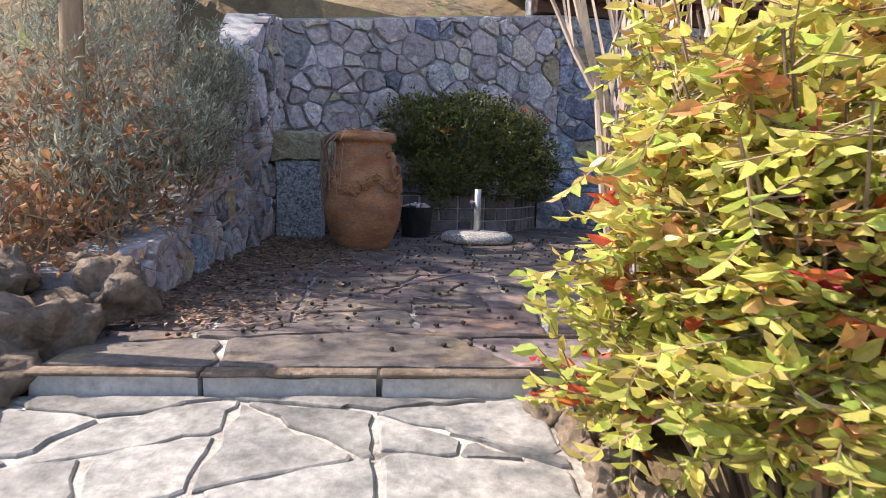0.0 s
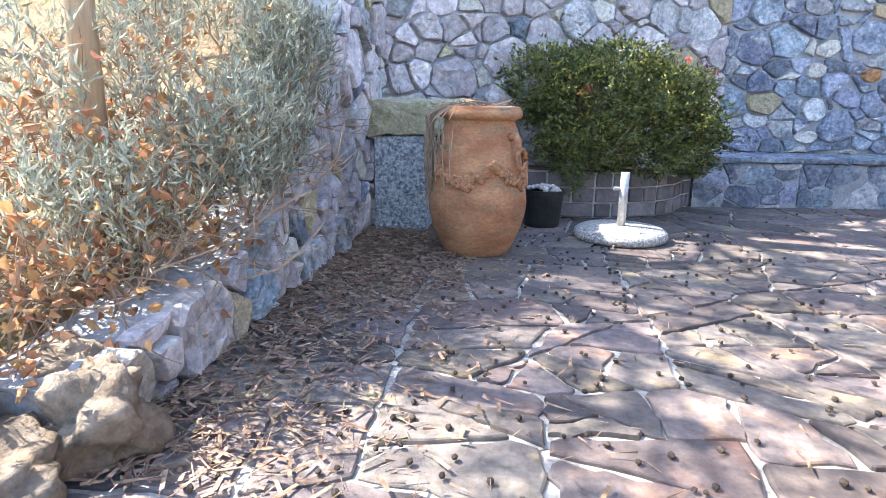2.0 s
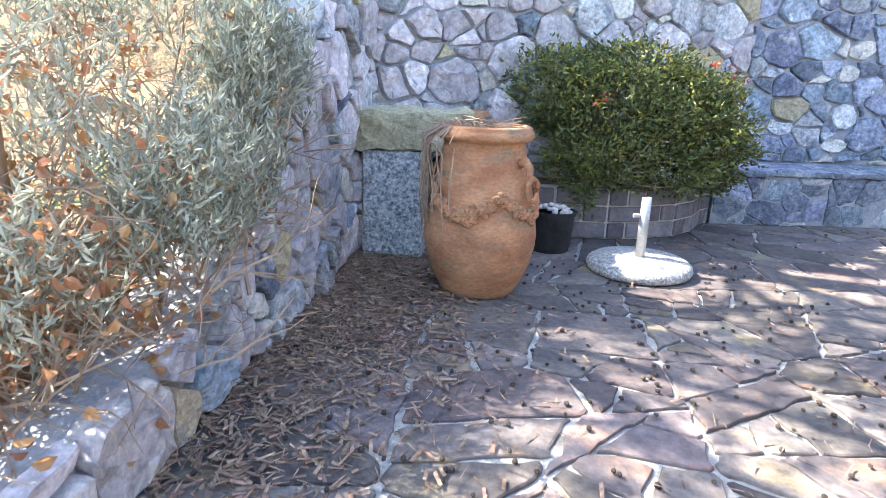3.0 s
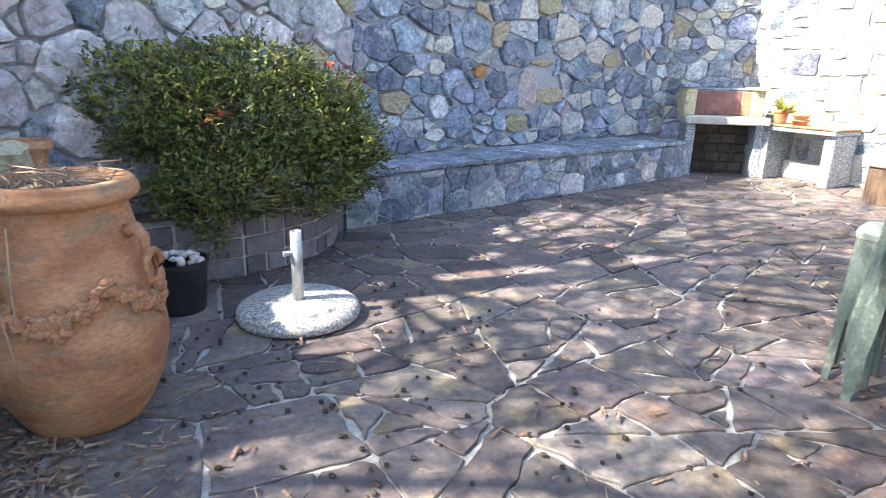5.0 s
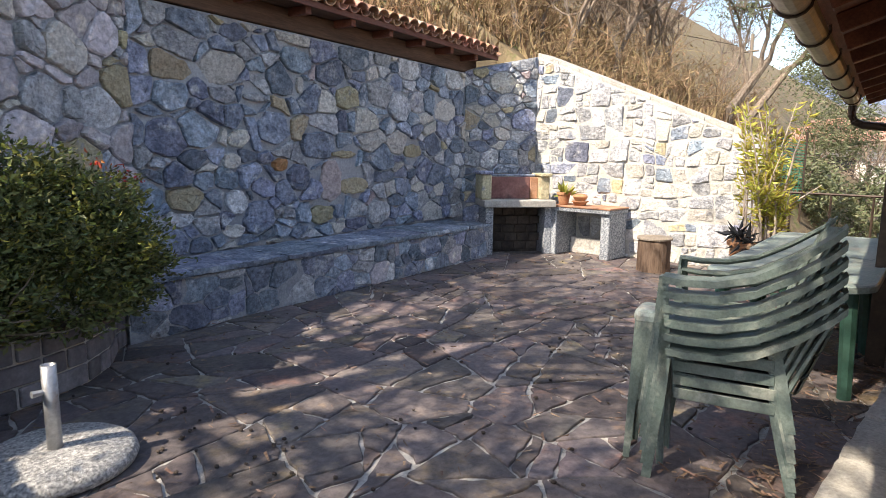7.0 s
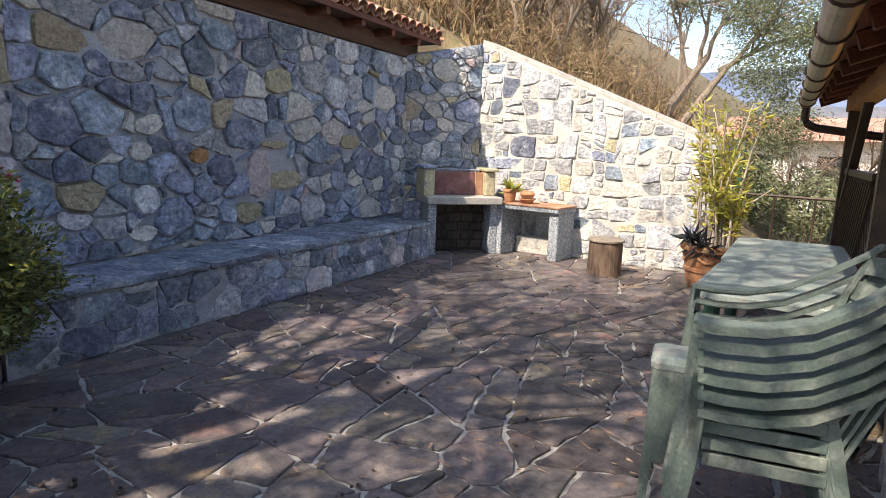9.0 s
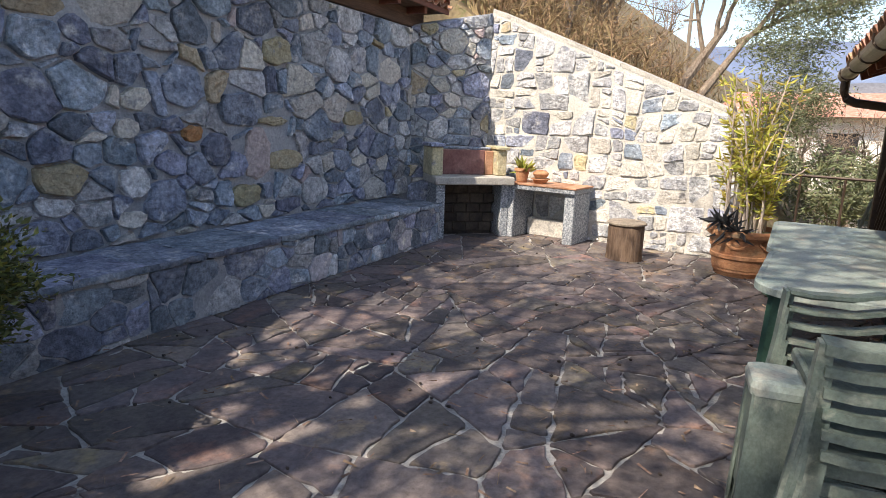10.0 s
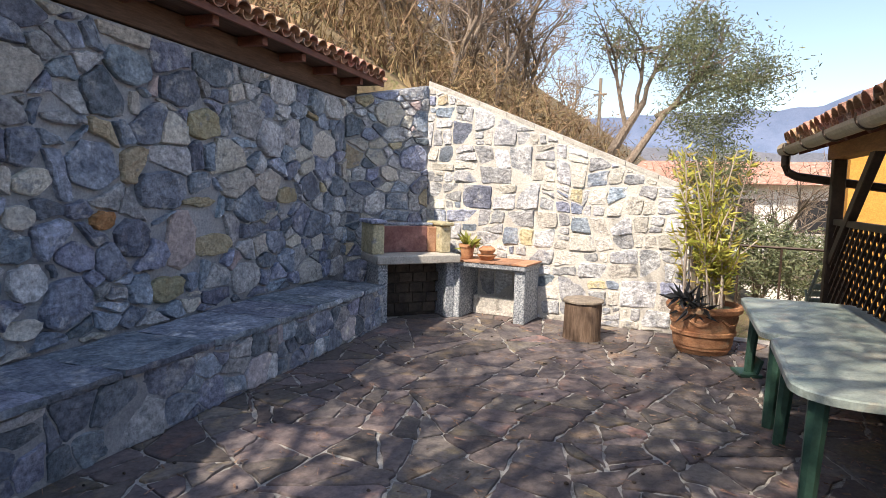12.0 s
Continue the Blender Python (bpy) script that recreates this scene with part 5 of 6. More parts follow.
# ---- brick planter and bush ----
planter = thing("brick_planter", "curved planter of dark cut stone blocks with pale joints", "planter")
CURVE = [(-4.0, -2.2), (-3.62, -2.14), (-3.2, -2.12), (-2.9, -2.02), (-2.62, -1.86), (-2.42, -1.64), (-2.28, -1.35), (-2.16, -1.2)]
pm = M()
prism(pm, [(x, y + 0.02) for x, y in CURVE] + [(-2.1, -0.85), (-4.0, -1.95)], 0.0, 0.40)
part("core", pm, MORTAR_PALE, planter)
BLOCK = mat("cut_block", (0.14, 0.13, 0.14), (0.23, 0.21, 0.215), 6, bump=0.5, bscale=40, rand=0.3, hue=0.03)
for k in range(len(CURVE) - 1):
    (x0, y0), (x1, y1) = CURVE[k], CURVE[k + 1]
    ln = math.hypot(x1 - x0, y1 - y0)
    q = Matrix(((((x1 - x0) / ln), -(y1 - y0) / ln, 0, x0), ((y1 - y0) / ln, (x1 - x0) / ln, 0, y0), (0, 0, 1, 0), (0, 0, 0, 1)))
    for r in range(3):
        sp = 0.012
        cuts = [0, ln] if (r + k) % 2 else [0, ln * 0.52, ln]
        for a, b in zip(cuts, cuts[1:]):
            part("block", M().box((a + sp, -0.005, 0.012 + 0.133 * r), (b - sp, 0.05, 0.13 + 0.133 * r), 0.006, q), BLOCK, planter)
part("soil", M().box((-3.9, -2.0, 0.401), (-2.5, -1.75, 0.42)), EARTH, planter)

bush = thing("bush", "dense small-leaved evergreen bush with red tips over a planter", "bush")
rng = random.Random(15)
bmn, tips = M(), []
for k in range(7):
    branch(bmn, rng, (-3.2 + rng.gauss(0, 0.15), -1.85, 0.4), (rng.gauss(0, 0.7), rng.gauss(-0.3, 0.4), 1), 0.45, 0.022, 2, tips)
part("woody_stem", bmn, BARK, bush)
BL = [((-3.15, -1.95, 1.0), (0.78, 0.6, 0.42)), ((-3.65, -1.95, 1.12), (0.5, 0.5, 0.42)), ((-2.65, -1.85, 0.85), (0.55, 0.55, 0.38)), ((-3.1, -1.85, 1.3), (0.58, 0.42, 0.26)), ((-2.35, -1.75, 0.78), (0.38, 0.4, 0.28)), ((-3.3, -2.22, 0.72), (0.5, 0.3, 0.24)), ((-2.55, -1.75, 1.15), (0.42, 0.35, 0.22)), ((-3.42, -2.33, 0.42), (0.1, 0.08, 0.26)), ((-2.75, -2.02, 0.55), (0.5, 0.24, 0.22)), ((-3.35, -2.2, 0.58), (0.5, 0.2, 0.2)), ((-2.3, -1.6, 0.55), (0.26, 0.3, 0.26))]
lm, yl = M(), M()
for c, r in BL:
    nn = int(5200 * (r[0] * r[1] + r[0] * r[2] + r[1] * r[2]))
    for _ in range(nn // 13):
        o = in_blob(rng, c, r, 0.6)
        if o.z > 0.16:
            d = (o - Vector(c)).normalized() + Vector((0, 0, 0.3))
            leaf_quads(lm, [o + d * rng.uniform(-0.04, 0.05) + Vector((rng.gauss(0, 0.028), rng.gauss(0, 0.028), rng.gauss(0, 0.028))) for _ in range(13)], rng, 0.048, 0.5, axis=d, spread=1.0)
    young = [in_blob(rng, c, [v * 1.05 for v in r], 0.93) for _ in range(nn // 3)]
    leaf_quads(yl, [p for p in young if p.z > c[2] - 0.05], rng, 0.04, 0.5)
for k in range(90):
    c, r = rng.choice(BL[:5])
    p = in_blob(rng, c, r, 1.0)
    d = (p - Vector(c)).normalized()
    sp = M()
    for j in range(9):
        leaf_quads(lm, [p + d * 0.022 * j], rng, 0.036, 0.5, axis=d, spread=0.8)
part("foliage", lm, LEAF_BUSH, bush)
part("young_leaves", yl, LEAF_YOUNG, bush, "lighter yellow-green young leaves")
rl = M()
for c in ((-2.3, -1.75, 1.33), (-2.35, -1.8, 1.25), (-2.2, -1.7, 1.28), (-3.35, -2.45, 1.1), (-2.45, -1.75, 1.4)):
    leaf_quads(rl, [Vector(c) + Vector((rng.gauss(0, 0.03), rng.gauss(0, 0.03), rng.gauss(0, 0.03))) for _ in range(11)], rng, 0.045, 0.45)
part("red_leaves", rl, LEAF_RED, bush, "orange-red leaf tips")


# ---- planted bed by the low wall ----
def post(at, h, r, label):
    m = M().lathe([(r * 1.05, -0.3), (r, h * 0.5), (r * 0.97, h - 0.01), (r * 0.8, h)], 12, wob=0.06)
    ob = whole("wooden_post", m, WOOD_POST, label, "post", smooth=True)
    ob.location = at


post((-5.5, -5.35, 0.3), 2.2, 0.055, "round brown wooden post standing in the shrubs")
post((-5.55, -6.55, -0.02), 1.5, 0.06, "round brown wooden post beside the edging rocks")


def dry_shrub(c, r, seed, nstem, nleaf, nlav, h0, label):
    """Bare twigs with orange dead leaves, over grey-green lavender tufts."""
    t = thing("dry_shrub", label, "shrub", group="winter shrubs in the bed")
    rng = random.Random(seed)
    tw, tips = M(), []
    for k in range(nstem):
        a = rng.uniform(0, 6.28)
        b = (c[0] + r[0] * 0.6 * math.cos(a) * rng.random(), c[1] + r[1] * 0.6 * math.sin(a) * rng.random(), h0)
        branch(tw, rng, b, (rng.gauss(0.0, 0.5), rng.gauss(0.05, 0.5), 1), r[2] * 1.1, 0.009, 2, tips, 4, 0.45, 4, 0.0, 0.66, 0.85)
    part("twig_mass", tw, TWIG, t)
    dl = M()
    for _ in range(nleaf):
        p, d = rng.choice(tips)
        if p.x > -4.95:
            continue
        leaf_quads(dl, [p + Vector((rng.gauss(0, 0.03), rng.gauss(0, 0.03), rng.gauss(0, 0.03)))], rng, 0.045, 0.7, 0.6, fold=0.3, full=True)
    part("dead_leaves", dl, LEAF_DRY, t, "curled orange dead leaves")
    lv = M()
    for _ in range(nlav):
        p = in_blob(rng, c, r, 0.45)
        if p.z < h0:
            p.z = h0 + rng.random() * 0.1
        d = Vector((rng.gauss(0.15, 0.5), rng.gauss(-0.1, 0.5), 1)).normalized()
        for j in range(9):
            leaf_quads(lv, [p + d * 0.014 * j], rng, 0.05, 0.16, axis=d, spread=0.55)
    part("grey_foliage", lv, LEAF_GREY, t, "grey-green needle leaves")
    return t


dry_shrub((-5.1, -4.9, 0.76), (0.32, 0.62, 0.36), 41, 12, 260, 620, 0.35, "lavender tufts and bare twigs overhanging the low wall")
dry_shrub((-5.14, -4.25, 1.12), (0.3, 0.46, 0.46), 42, 9, 120, 760, 0.6, "grey-green lavender bush above the retaining wall")
dry_shrub((-5.28, -5.6, 0.58), (0.34, 0.5, 0.34), 43, 20, 620, 240, 0.12, "leggy bare shrub with orange dead leaves beside the rocks")
dry_shrub((-5.55, -5.3, 1.05), (0.48, 0.7, 0.45), 44, 22, 620, 200, 0.35, "tangle of dry twigs with dead orange leaves")
dry_shrub((-5.6, -6.25, 0.42), (0.33, 0.42, 0.36), 46, 16, 360, 50, 0.0, "bare thorny twigs with a few dead leaves behind the rocks")
dry_shrub((-5.75, -4.4, 1.55), (0.6, 0.8, 0.45), 45, 14, 260, 420, 0.8, "greyish winter shrub on the bank")
dry_shrub((-6.3, -5.6, 1.0), (0.6, 0.8, 0.6), 47, 24, 700, 120, 0.3, "tall dry shrub with brown leaves on the bank")

# ---- nandina by the path ----
nand = thing("nandina_shrub", "leafy sunlit nandina with yellow-green and salmon leaves", "shrub")
rng = random.Random(52)
nm, nl, ns, nr = M(), M(), M(), M()
for k in range(330):
    a = rng.uniform(0, 6.28)
    rr = math.sqrt(rng.random())
    b = Vector((-2.74 + 0.25 * rr * math.cos(a), -7.4 + 0.25 * rr * math.sin(a), -0.2))
    h = rng.uniform(0.25, 1.0) * (1.55 - 0.35 * rr)
    tip = Vector((-2.7 + 0.72 * rr * math.cos(a), -7.45 + 0.55 * rr * math.sin(a), -0.2 + h))
    mid = (b + tip) / 2 + Vector((0, 0, 0.15))
    nm.tube([b, mid, tip], [0.008, 0.006, 0.003], 4, cap=False)
    kind = rng.choices((nl, ns, nr), (0.84, 0.13, 0.03))[0]
    for j in range(13):
        st = mid.lerp(tip, rng.uniform(0.1, 1.0))
        d = Vector((rng.gauss(0, 1), rng.gauss(0, 1), rng.gauss(0.15, 0.5))).normalized()
        L = rng.uniform(0.12, 0.24)
        nm.tube([st, st + d * L], [0.0025, 0.0015], 3, cap=False)
        for q in range(5):
            base_p = st + d * L * (0.35 + 0.16 * q)
            for s in (-1, 1):
                side_d = (d * 0.7 + d.cross(Vector((0, 0, 1))) * s + Vector((0, 0, rng.gauss(0, 0.25)))).normalized()
                leaf_quads(kind if rng.random() < 0.9 else nl, [base_p], rng, 0.05, 0.5, axis=side_d * 2.2, spread=0.5, full=True)
part("woody_stem", nm, TWIG, nand)
part("foliage", nl, LEAF_NANDINA, nand)
part("salmon_leaves", ns, LEAF_SALMON, nand, "salmon-orange leaves")
part("red_leaves", nr, LEAF_RED, nand, "bright red leaves")

pale = thing("pale_shrub", "pollarded shrub with smooth pale bare stems", "tree")
rng = random.Random(61)
tm, tips = M(), []
for k in range(10):
    tm = M()
    branch(tm, rng, (-2.89 + rng.gauss(0, 0.1), -6.56 + rng.gauss(0, 0.1), -0.15), (rng.gauss(0, 0.2), rng.gauss(-0.05, 0.14), 1.3), 1.05, 0.022, 2, tips, 3, 0.12, 7, 0.35, 0.55, 0.3)
    part("stem", tm, BARK_PALE, pale)

# grass beside the path
gm = M()
rng = random.Random(71)
for k in range(2600):
    x, y = rng.uniform(-6.2, -5.0), rng.uniform(-9.4, -6.95)
    b = Vector((x, y, ground_z(x, y) - 0.01))
    t = b + Vector((rng.gauss(0, 0.035), rng.gauss(0, 0.035), rng.uniform(0.05, 0.16)))
    gm.add([b + Vector((-0.005, 0, 0)), b + Vector((0.005, 0, 0)), t], [(0, 1, 2)])
whole("grass", gm, GRASS, "tufts of green and straw-coloured grass", "grass", kind="stuff")

# ---- needles, leaves and cones on the paving ----
rng = random.Random(81)
nd = M()
for k in range(10200):
    if k < 7200:
        x, y = -5.0 + abs(rng.gauss(0, 0.42)), rng.uniform(-6.3, -2.9)
        if rng.random() < 0.5:
            y = rng.gauss(-3.9, 0.55)
    else:
        x, y = rng.uniform(-5, 4.4), rng.uniform(-6.4, -0.6)
    if k > 9000:
        x, y = rng.uniform(-1.2, 4.0), -5.5 + abs(rng.gauss(0, 0.28))
    if x > -1.2 and y < -5.5:
        continue
    a, L = rng.uniform(0, 6.28), rng.uniform(0.02, 0.09)
    dx, dy = L * math.cos(a), L * math.sin(a)
    w = rng.choice((0.0015, 0.002, 0.006))
    z = 0.011 + rng.uniform(0, 0.012)
    nd.add([(x - dy / L * w, y + dx / L * w, z), (x + dy / L * w, y - dx / L * w, z), (x + dx + dy / L * w, y + dy - dx / L * w, z + rng.uniform(0, 0.015)), (x + dx - dy / L * w, y + dy + dx / L * w, z + 0.004)], [(0, 1, 2, 3)])
whole("leaf_litter", nd, LITTER, "drift of brown needles and dead leaves on the paving", "leaf litter", kind="stuff")
cn = M()
for k in range(520):
    if k < 380:
        x, y = rng.uniform(-4.9, -2.2), rng.uniform(-6.6, -2.6)
    else:
        x, y = rng.uniform(-4, 4.2), rng.uniform(-5.3, -0.9)
    cn.blob((x, y, 0.014), rng.uniform(0.008, 0.013), k, 0.3, 1, (1, 1.3, 0.8))
whole("fallen_cones", cn, CONE, "small dark alder cones scattered on the paving", "cones", kind="stuff")


# ---- trees on the hillside ----
def bare_tree(name, label, seed, h, r, kids=4, depth=4, material=BARK):
    t = thing(name, label, "tree", group="bare trees on the hillside")
    rng = random.Random(seed)
    m, tips = M(), []
    branch(m, rng, (0, 0, -0.4), (rng.gauss(0, 0.1), rng.gauss(0, 0.1), 1), h * 0.42, r, depth, tips, kids, 0.25, 7, 0.12, 0.68, 0.62)
    part("trunk", m, material, t)
    tw = M()
    for p, d in tips:
        for k in range(3):
            q = p + Vector((rng.gauss(0, 0.3), rng.gauss(0, 0.3), rng.gauss(0.1, 0.3))) * h * 0.06
            tw.tube([p, q], [0.006, 0.003], 3, cap=False)
    tagged(part("twig_mass", tw, TWIG, t), kind="stuff")
    return t


t1 = bare_tree("bare_tree", "leafless grey tree on the dry hillside", 101, 5.5, 0.09)
t2 = bare_tree("bare_tree", "leafless branching tree in the hillside scrub", 102, 4.6, 0.07)
rng = random.Random(110)
for src, spots in ((t1, [(7.2, 2.2), (9.5, 0.2), (11.5, 5.5), (15, 2.0), (19, 7), (8.2, 5.5), (6.0, 1.2), (10.5, 3.2), (13, 3.8), (5.5, 5.0), (22, 3)]), (t2, [(6.2, 3.6), (8.6, 1.2), (12.5, 1.5), (7.0, 7.5), (10, 8), (17, 4.5), (14, 9), (9.0, 3.0), (7.8, 0.4), (11.2, 0.6), (6.8, 5.2), (12, 7), (20, 1.0), (6.4, 0.6), (7.4, 1.4), (5.8, 2.4), (9.6, 1.9), (8.4, 4.4), (10.6, 5.6), (6.6, 7.0), (9.2, 6.6), (13.2, 2.6), (7.6, 9.2), (12.2, -4.2), (14.5, -3.6), (11.5, -6.4), (16, -6), (13.5, -7.6), (18, -4.5)])):
    for k, (x, y) in enumerate(spots):
        mm = pose(x, y, ground_z(x, y), 0, 0, rng.uniform(0, 360)) @ Matrix.Scale(rng.uniform(0.8, 1.15), 4)
        if k == 0:
            src.matrix_basis = mm
        else:
            copy_thing(src, pose(x, y, ground_z(x, y), rng.uniform(-4, 4), rng.uniform(-4, 4), rng.uniform(0, 360)))

bs = M()
rng = random.Random(120)
for k in range(620):
    x, y = rng.uniform(5.2, 13), rng.uniform(-1.6, 8)
    if k % 4 == 0:
        x, y = rng.uniform(2.5, 8), rng.uniform(1.0, 7)
    hh, tips = rng.uniform(0.5, 1.5), []
    branch(bs, rng, (x, y, ground_z(x, y) - 0.1), (rng.gauss(0, 0.3), rng.gauss(0, 0.3), 1), hh * 0.6, 0.014, 2, tips, 5, 0.3, 3, 0.05, 0.7, 0.7)
    for p, d in tips[::2]:
        leaf_quads(bs, [p], rng, 0.09, 0.35)
for k in range(5200):
    x, y = rng.uniform(5.1, 15), rng.uniform(-2.2, 8)
    if k % 4 == 0:
        x, y = rng.uniform(2.5, 7), rng.uniform(0.98, 4)
    b = Vector((x, y, ground_z(x, y) - 0.02))
    leaf_quads(bs, [b], rng, 0.35, 0.06, axis=(0, 0, 2.0), spread=0.8)
whole("hillside_scrub", bs, BRUSH, "dry straw-coloured scrub on the hillside", "scrub", kind="stuff")

olive = thing("olive_tree", "silvery olive tree with a forked pale trunk beyond the wall", "tree", pose(8.7, -1.85, 1.2))
rng = random.Random(131)
om, tips = M(), []
om.tube([(0, 0, -0.6), (-0.05, 0.1, 0.5), (0.15, 0.1, 1.2), (0.75, -0.35, 2.2)], [0.13, 0.11, 0.10, 0.06], 8)
om.tube([(-0.02, 0.1, 0.4), (0.1, -0.25, 1.0), (0.5, -0.75, 1.9)], [0.09, 0.08, 0.05], 8)
for b, d in (((0.6, -0.25, 2.0), (0.4, -0.2, 1)), ((0.5, -0.75, 1.9), (0.3, -0.6, 1)), ((0.45, -0.1, 1.7), (0.1, 0.2, 1)), ((0.75, -0.35, 2.2), (0.8, -0.3, 0.7)), ((0.6, -0.6, 1.9), (0.1, -0.9, 0.6))):
    branch(om, rng, b, d, 1.25, 0.05, 3, tips, 4, 0.3, 5, 0.1, 0.62, 0.75)
part("trunk", om, BARK, olive)
ol = M()
for p, d in tips:
    for k in range(12):
        leaf_quads(ol, [p + Vector((rng.gauss(0, 0.17), rng.gauss(0, 0.17), rng.gauss(0, 0.17)))], rng, 0.10, 0.22)
for c, r, nc in (((0.5, -1.5, 1.9), (0.9, 1.0, 1.0), 60), ((0.5, -1.75, 0.8), (0.75, 0.8, 0.75), 50), ((0.7, -1.2, 3.2), (0.8, 1.0, 0.9), 48), ((0.4, -2.2, 2.6), (0.5, 0.6, 0.7), 22)):
    for k in range(nc):
        c2 = in_blob(rng, c, r, 0.35)
        sg = rng.uniform(0.1, 0.22)
        leaf_quads(ol, [c2 + Vector((rng.gauss(0, sg), rng.gauss(0, sg), rng.gauss(0, sg))) for _ in range(95)], rng, 0.08, 0.24)
part("crown", ol, LEAF_OLIVE, olive)

hedge = thing("hedge", "rough brown and green hedge below the olive tree", "hedge")
hm = M()
rng = random.Random(140)
for c, r in (((9.5, -4.3, 0.6), (0.9, 1.0, 0.9)), ((8.6, -3.2, 0.9), (0.8, 0.8, 0.8)), ((11.5, -5.2, 0.3), (1.2, 1.0, 0.9))):
    leaf_quads(hm, [in_blob(rng, c, r, 0.5) for _ in range(3200)], rng, 0.11, 0.3)
part("foliage", hm, LEAF_OLIVE, hedge)
for x, y in ((9.5, -4.3), (8.6, -3.2), (11.5, -5.2)):
    hs, ends = M(), []
    for k in range(4):
        branch(hs, rng, (x + rng.gauss(0, 0.2), y + rng.gauss(0, 0.2), ground_z(x, y) - 0.1), (rng.gauss(0, 0.3), rng.gauss(0, 0.3), 1), 0.8, 0.03, 2, ends)
    part("woody_stem", hs, BARK, hedge)
villa = thing("white_house", "white rendered house with a red tiled roof down the slope", "house", pose(23, -3.4, 0, 0, 0, 8))
gz = ground_z(23, -3.4) - 1.0
part("wall", M().box((-2.5, -3.6, gz), (2.5, 3.6, 2.1)), WHITE, villa)
part("roof", M().add([(-3.1, -4.0, 2.1), (3.1, -4.0, 2.1), (3.1, 4.0, 2.1), (-3.1, 4.0, 2.1), (0, -3.4, 3.0), (0, 3.4, 3.0)], [(3, 2, 1, 0), (0, 1, 4), (2, 3, 5), (1, 2, 5, 4), (3, 0, 4, 5)]), TILE, villa, "low red tiled roof")
for k in range(3):
    w = part("window", M().box((-2.53, -2.6 + 2.2 * k, 0.5), (-2.505, -1.7 + 2.2 * k, 1.6), 0.01), BLACK, villa)
    part("sill", M().box((-2.6, -2.7 + 2.2 * k, 0.42), (-2.505, -1.6 + 2.2 * k, 0.49), 0.01), CONCRETE, w)
part("balcony", M().box((-3.4, -3.6, -0.35), (-2.505, 3.6, -0.2), 0.02), CONCRETE, villa)
for k in range(25):
    part("baluster", M().box((-3.38, -3.55 + 0.295 * k, -0.198), (-3.35, -3.52 + 0.295 * k, 0.6)), BROWN, villa)
part("handrail", M().box((-3.4, -3.6, 0.601), (-3.33, 3.6, 0.65)), BROWN, villa)
lawn = M()
rng = random.Random(150)
for k in range(5000):
    x, y = rng.uniform(5.1, 9), rng.uniform(-5.6, -3.6)
    b = Vector((x, y, ground_z(x, y) - 0.01))
    t = b + Vector((rng.gauss(0, 0.04), rng.gauss(0, 0.04), rng.uniform(0.05, 0.16)))
    lawn.add([b + Vector((-0.008, 0, 0)), b + Vector((0.008, 0, 0)), t], [(0, 1, 2)])
whole("grass", lawn, GRASS, "green grass bank beyond the terrace", "grass", kind="stuff")
pole = thing("utility_pole", "wooden utility pole with a cable on the hillside", "pole")
part("pole", M().tube([(16, 0.2, -1), (16, 0.2, 5.1)], [0.07, 0.05], 8), WOOD_GREY, pole)
part("cross_arm", M().box((15.95, 0.0, 4.6), (16.05, 0.4, 4.65), 0.01), WOOD_GREY, pole)
part("cable", M().tube([(16, 0.2, 4.7), (12, 3.4, 5.4), (7, 8, 7.5)], 0.012, 4), BROWN, pole)
netm = M()
for k in range(40):
    netm.tube([(7.6 + 0.0 * k, -1.0 - 0.06 * k, 0.8), (7.6, -1.0 - 0.06 * k, 2.3 - 0.022 * k)], 0.006, 3, cap=False)
for k in range(22):
    netm.tube([(7.6, -1.0, 0.8 + 0.068 * k), (7.6, -3.4, 0.8 + 0.045 * k)], 0.006, 3, cap=False)
nett = thing("net_fence", "green garden net behind the sloping wall", "fence")
part("net", netm, NET, nett)
for y in (-1.0, -2.2, -3.4):
    part("post", M().tube([(7.62, y, 0.2), (7.62, y, 2.4 - 0.2 * abs(y + 1))], 0.02, 6), BROWN, nett)


# ---- pine trees beyond the low wall, whose shade falls on the terrace ----
def shade_tree(at, h, seed, lean, n_leaf):
    t = thing("garden_tree", "tall garden tree with open branches beside the terrace", "tree", pose(*at), "trees beside the terrace")
    rng = random.Random(seed)
    m, tips = M(), []
    top = Vector((lean[0], lean[1], h * 0.5))
    m.tube([(0, 0, -0.5), top * 0.5, top], [0.17, 0.14, 0.11], 9)
    for k in range(7):
        branch(m, rng, top * rng.uniform(0.75, 1.0), (rng.gauss(0.3, 0.8), rng.gauss(-0.1, 0.8), rng.uniform(0.3, 0.9)), h * 0.26, 0.06, 3, tips, 3, 0.25, 5, 0.05, 0.66, 0.7)
    part("trunk", m, BARK, t)
    lf = M()
    for p, d in tips:
        if rng.random() < 0.75:
            leaf_quads(lf, [p + Vector((rng.gauss(0, 0.24), rng.gauss(0, 0.24), rng.gauss(0, 0.16))) for _ in range(n_leaf)], rng, 0.13, 0.3)
    part("crown", lf, LEAF_OLIVE, t)


shade_tree((-8.6, -3.4, 0.8), 8.0, 201, (0.6, 0.2), 22)
shade_tree((-7.6, -1.2, 1.7), 7.5, 202, (0.9, -0.2), 26)
shade_tree((-6.4, -2.0, 1.4), 9.5, 205, (0.7, -0.3), 26)
shade_tree((-7.0, -1.6, 1.6), 10.0, 206, (1.0, -0.2), 22)

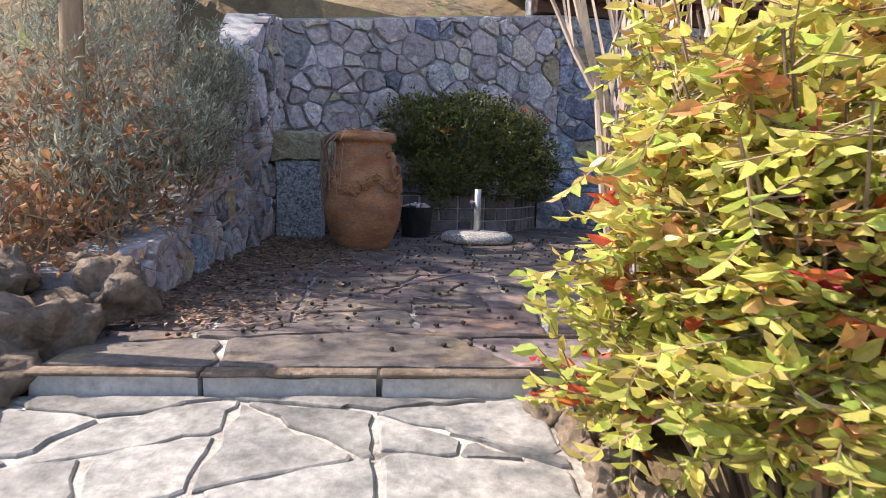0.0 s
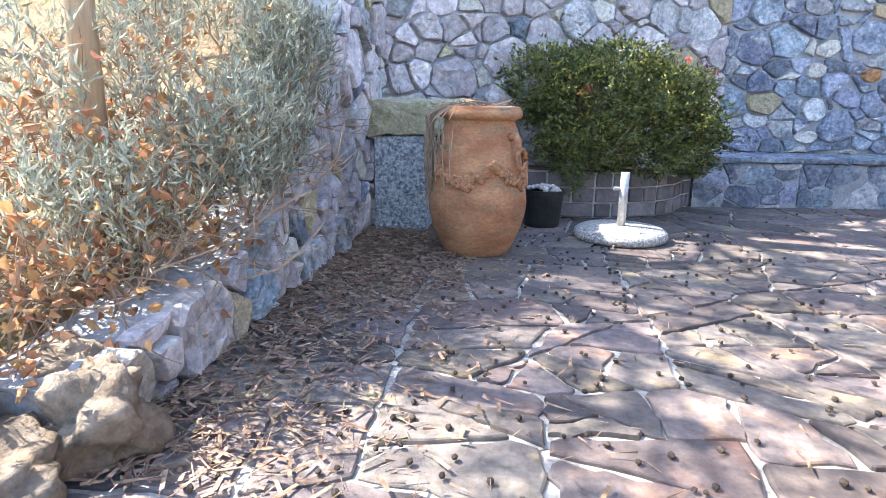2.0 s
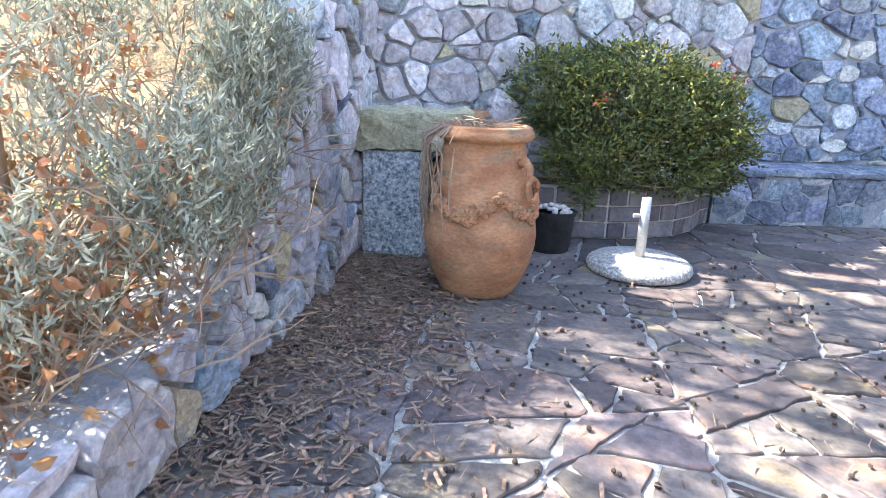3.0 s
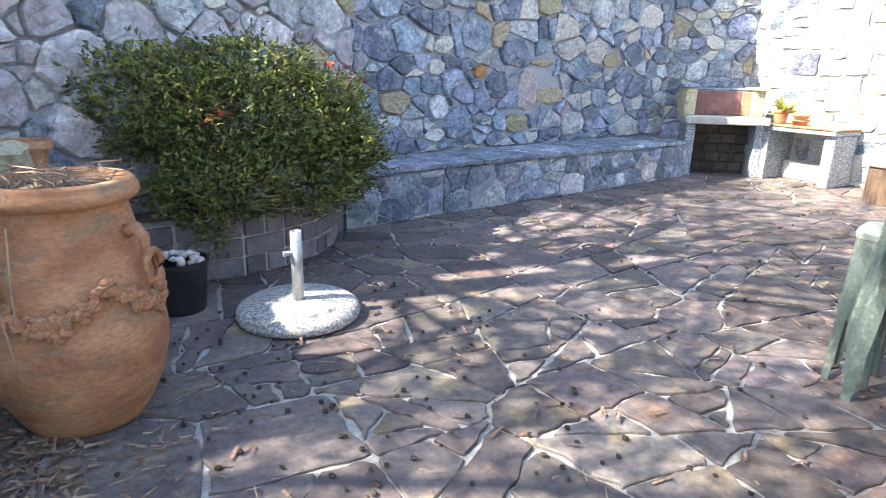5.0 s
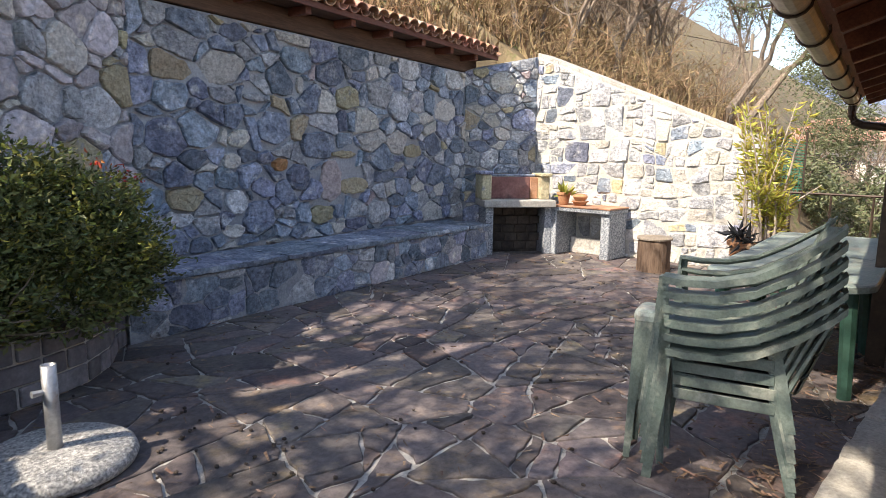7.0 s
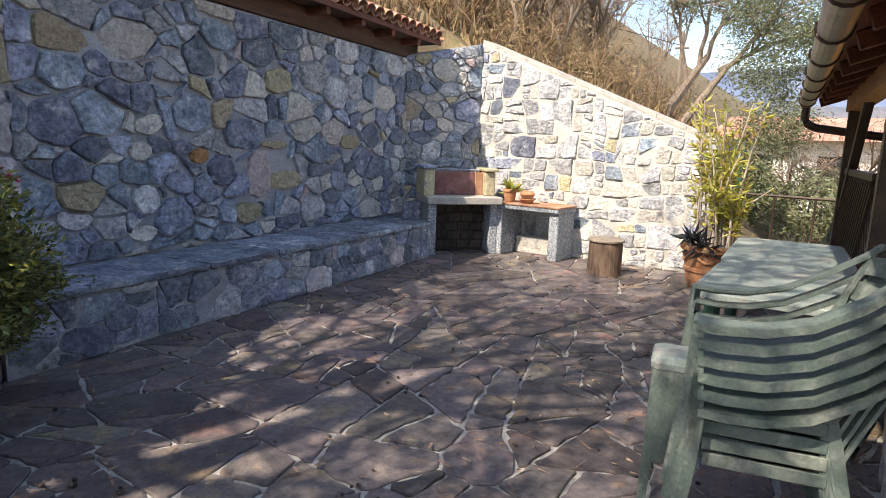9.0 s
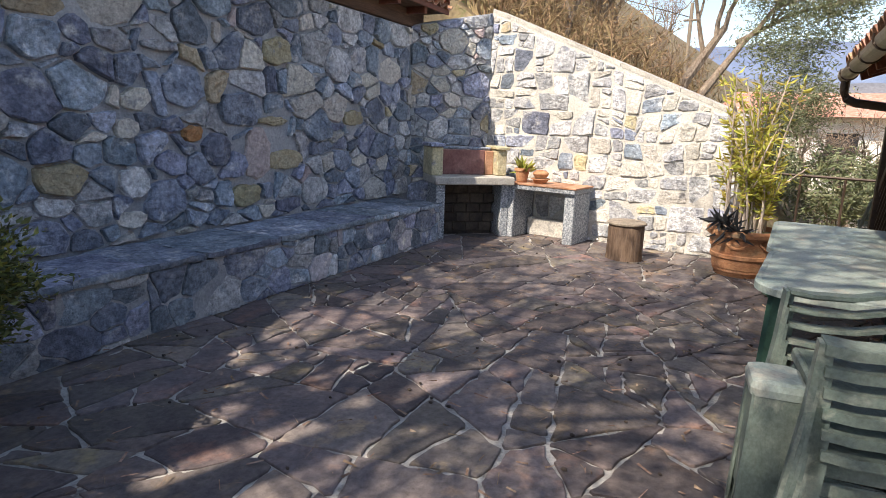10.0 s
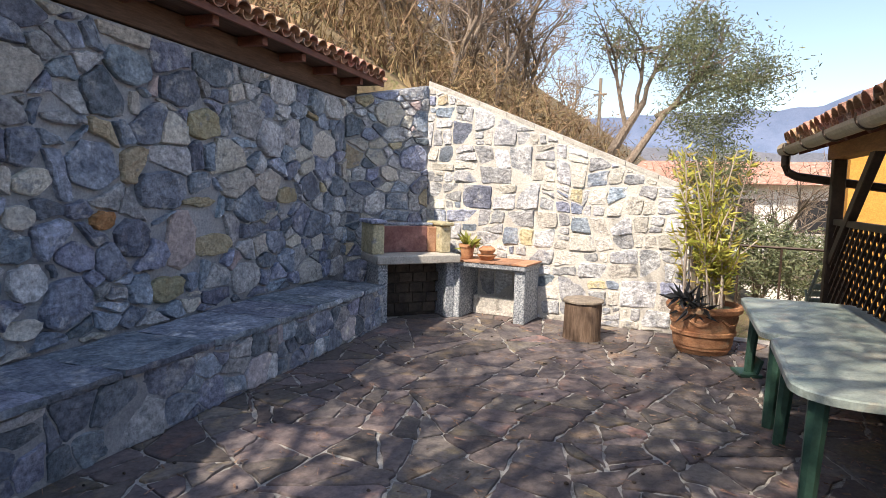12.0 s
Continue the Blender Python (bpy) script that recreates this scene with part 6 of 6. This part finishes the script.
# ---- stones of the walls ----
KNOWN = [(1.65, 0.84, 0.22, 0.14, STONE_ORANGE), (2.43, 0.64, 0.33, 0.54, STONE_PINK), (2.82, 0.58, 0.51, 0.21, STONE_TAN), (1.11, 1.10, 0.27, 0.18, STONE_PALE),
         (1.58, 1.23, 0.47, 0.38, STONE_BLUE), (2.26, 0.26, 0.39, 0.21, STONE_TAN), (2.74, 1.63, 0.40, 0.31, STONE_TAN), (4.88, 1.63, 0.59, 0.33, STONE_PALE),
         (2.24, 1.06, 0.61, 0.31, STONE_BLUE), (2.68, 0.96, 0.49, 0.08, STONE_TAN), (3.32, 0.22, 0.48, 0.31, STONE_GREY), (1.97, 1.71, 0.12, 0.19, STONE_PALE),
         (1.35, 1.52, 0.33, 0.09, STONE_GREY), (1.02, 0.88, 0.21, 0.16, STONE_PALE), (3.76, 1.60, 0.49, 0.37, STONE_GREY), (1.07, 0.47, 0.30, 0.25, STONE_GREY),
         (1.91, 0.70, 0.33, 0.28, STONE_BLUE), (1.92, 1.97, 0.47, 0.28, STONE_BLUE), (1.02, 0.18, 0.26, 0.14, STONE_PALE), (1.42, 0.60, 0.33, 0.23, STONE_BLUE),
         (4.09, 1.02, 0.46, 0.18, STONE_TAN), (3.42, 2.19, 0.37, 0.21, STONE_GREY)]
stone_wall(wall_n, (*NORTH_A.xy, 0.5), (CORNER - NORTH_A).xy, (CORNER - NORTH_A).length, 2.24, 0.045, 1.4, 0.011, 0.045, RUBBLE, 301, mixed=0.2, known=KNOWN)
stone_wall(wall_c, (*CORNER.xy, 0.0), (EAST_A - CORNER).xy, (EAST_A - CORNER).length, 3.05, 0.045, 1.4, 0.010, 0.04, RUBBLE, 306, mixed=0.19, planes=((-0.219 / 1.024, 1 / 1.024, 2.77 / 1.024),), known=((1.25, 1.5, 0.32, 0.26, STONE_TAN),))
NWL = math.hypot(3.25, 2.15)
stone_wall(wall_nw, (-5.03, -2.6, 0.0), (3.25, 2.15), NWL, 2.72, 0.055, 1.25, 0.011, 0.05, MAUVE, 317, planes=((-0.18 / 1.016, 1 / 1.016, 2.03 / 1.016),), mixed=0.2)
WEST_TOP = lambda d: float(np.interp(d - 6.2, [p[0] for p in WEST], [p[1] for p in WEST])) + 0.015
stone_wall(wall_w, (-5.03, -6.2, 0.0), (0, 1), 3.6, 2.08, 0.034, 1.0, 0.008, 0.05, MAUVE, 303, top=WEST_TOP, mixed=0.22)
stone_wall(wall_e, (4.66, -0.142, 0.0), (0, -1), 3.478, 3.06, 0.055, 1.3, 0.012, 0.014, SUNNY, 304, planes=((0.405 / 1.079, 1 / 1.079, 3.045 / 1.079),), marks=((1.98, 1.62, STONE_BLUE), (0.5, 1.9, STONE_PALE)))
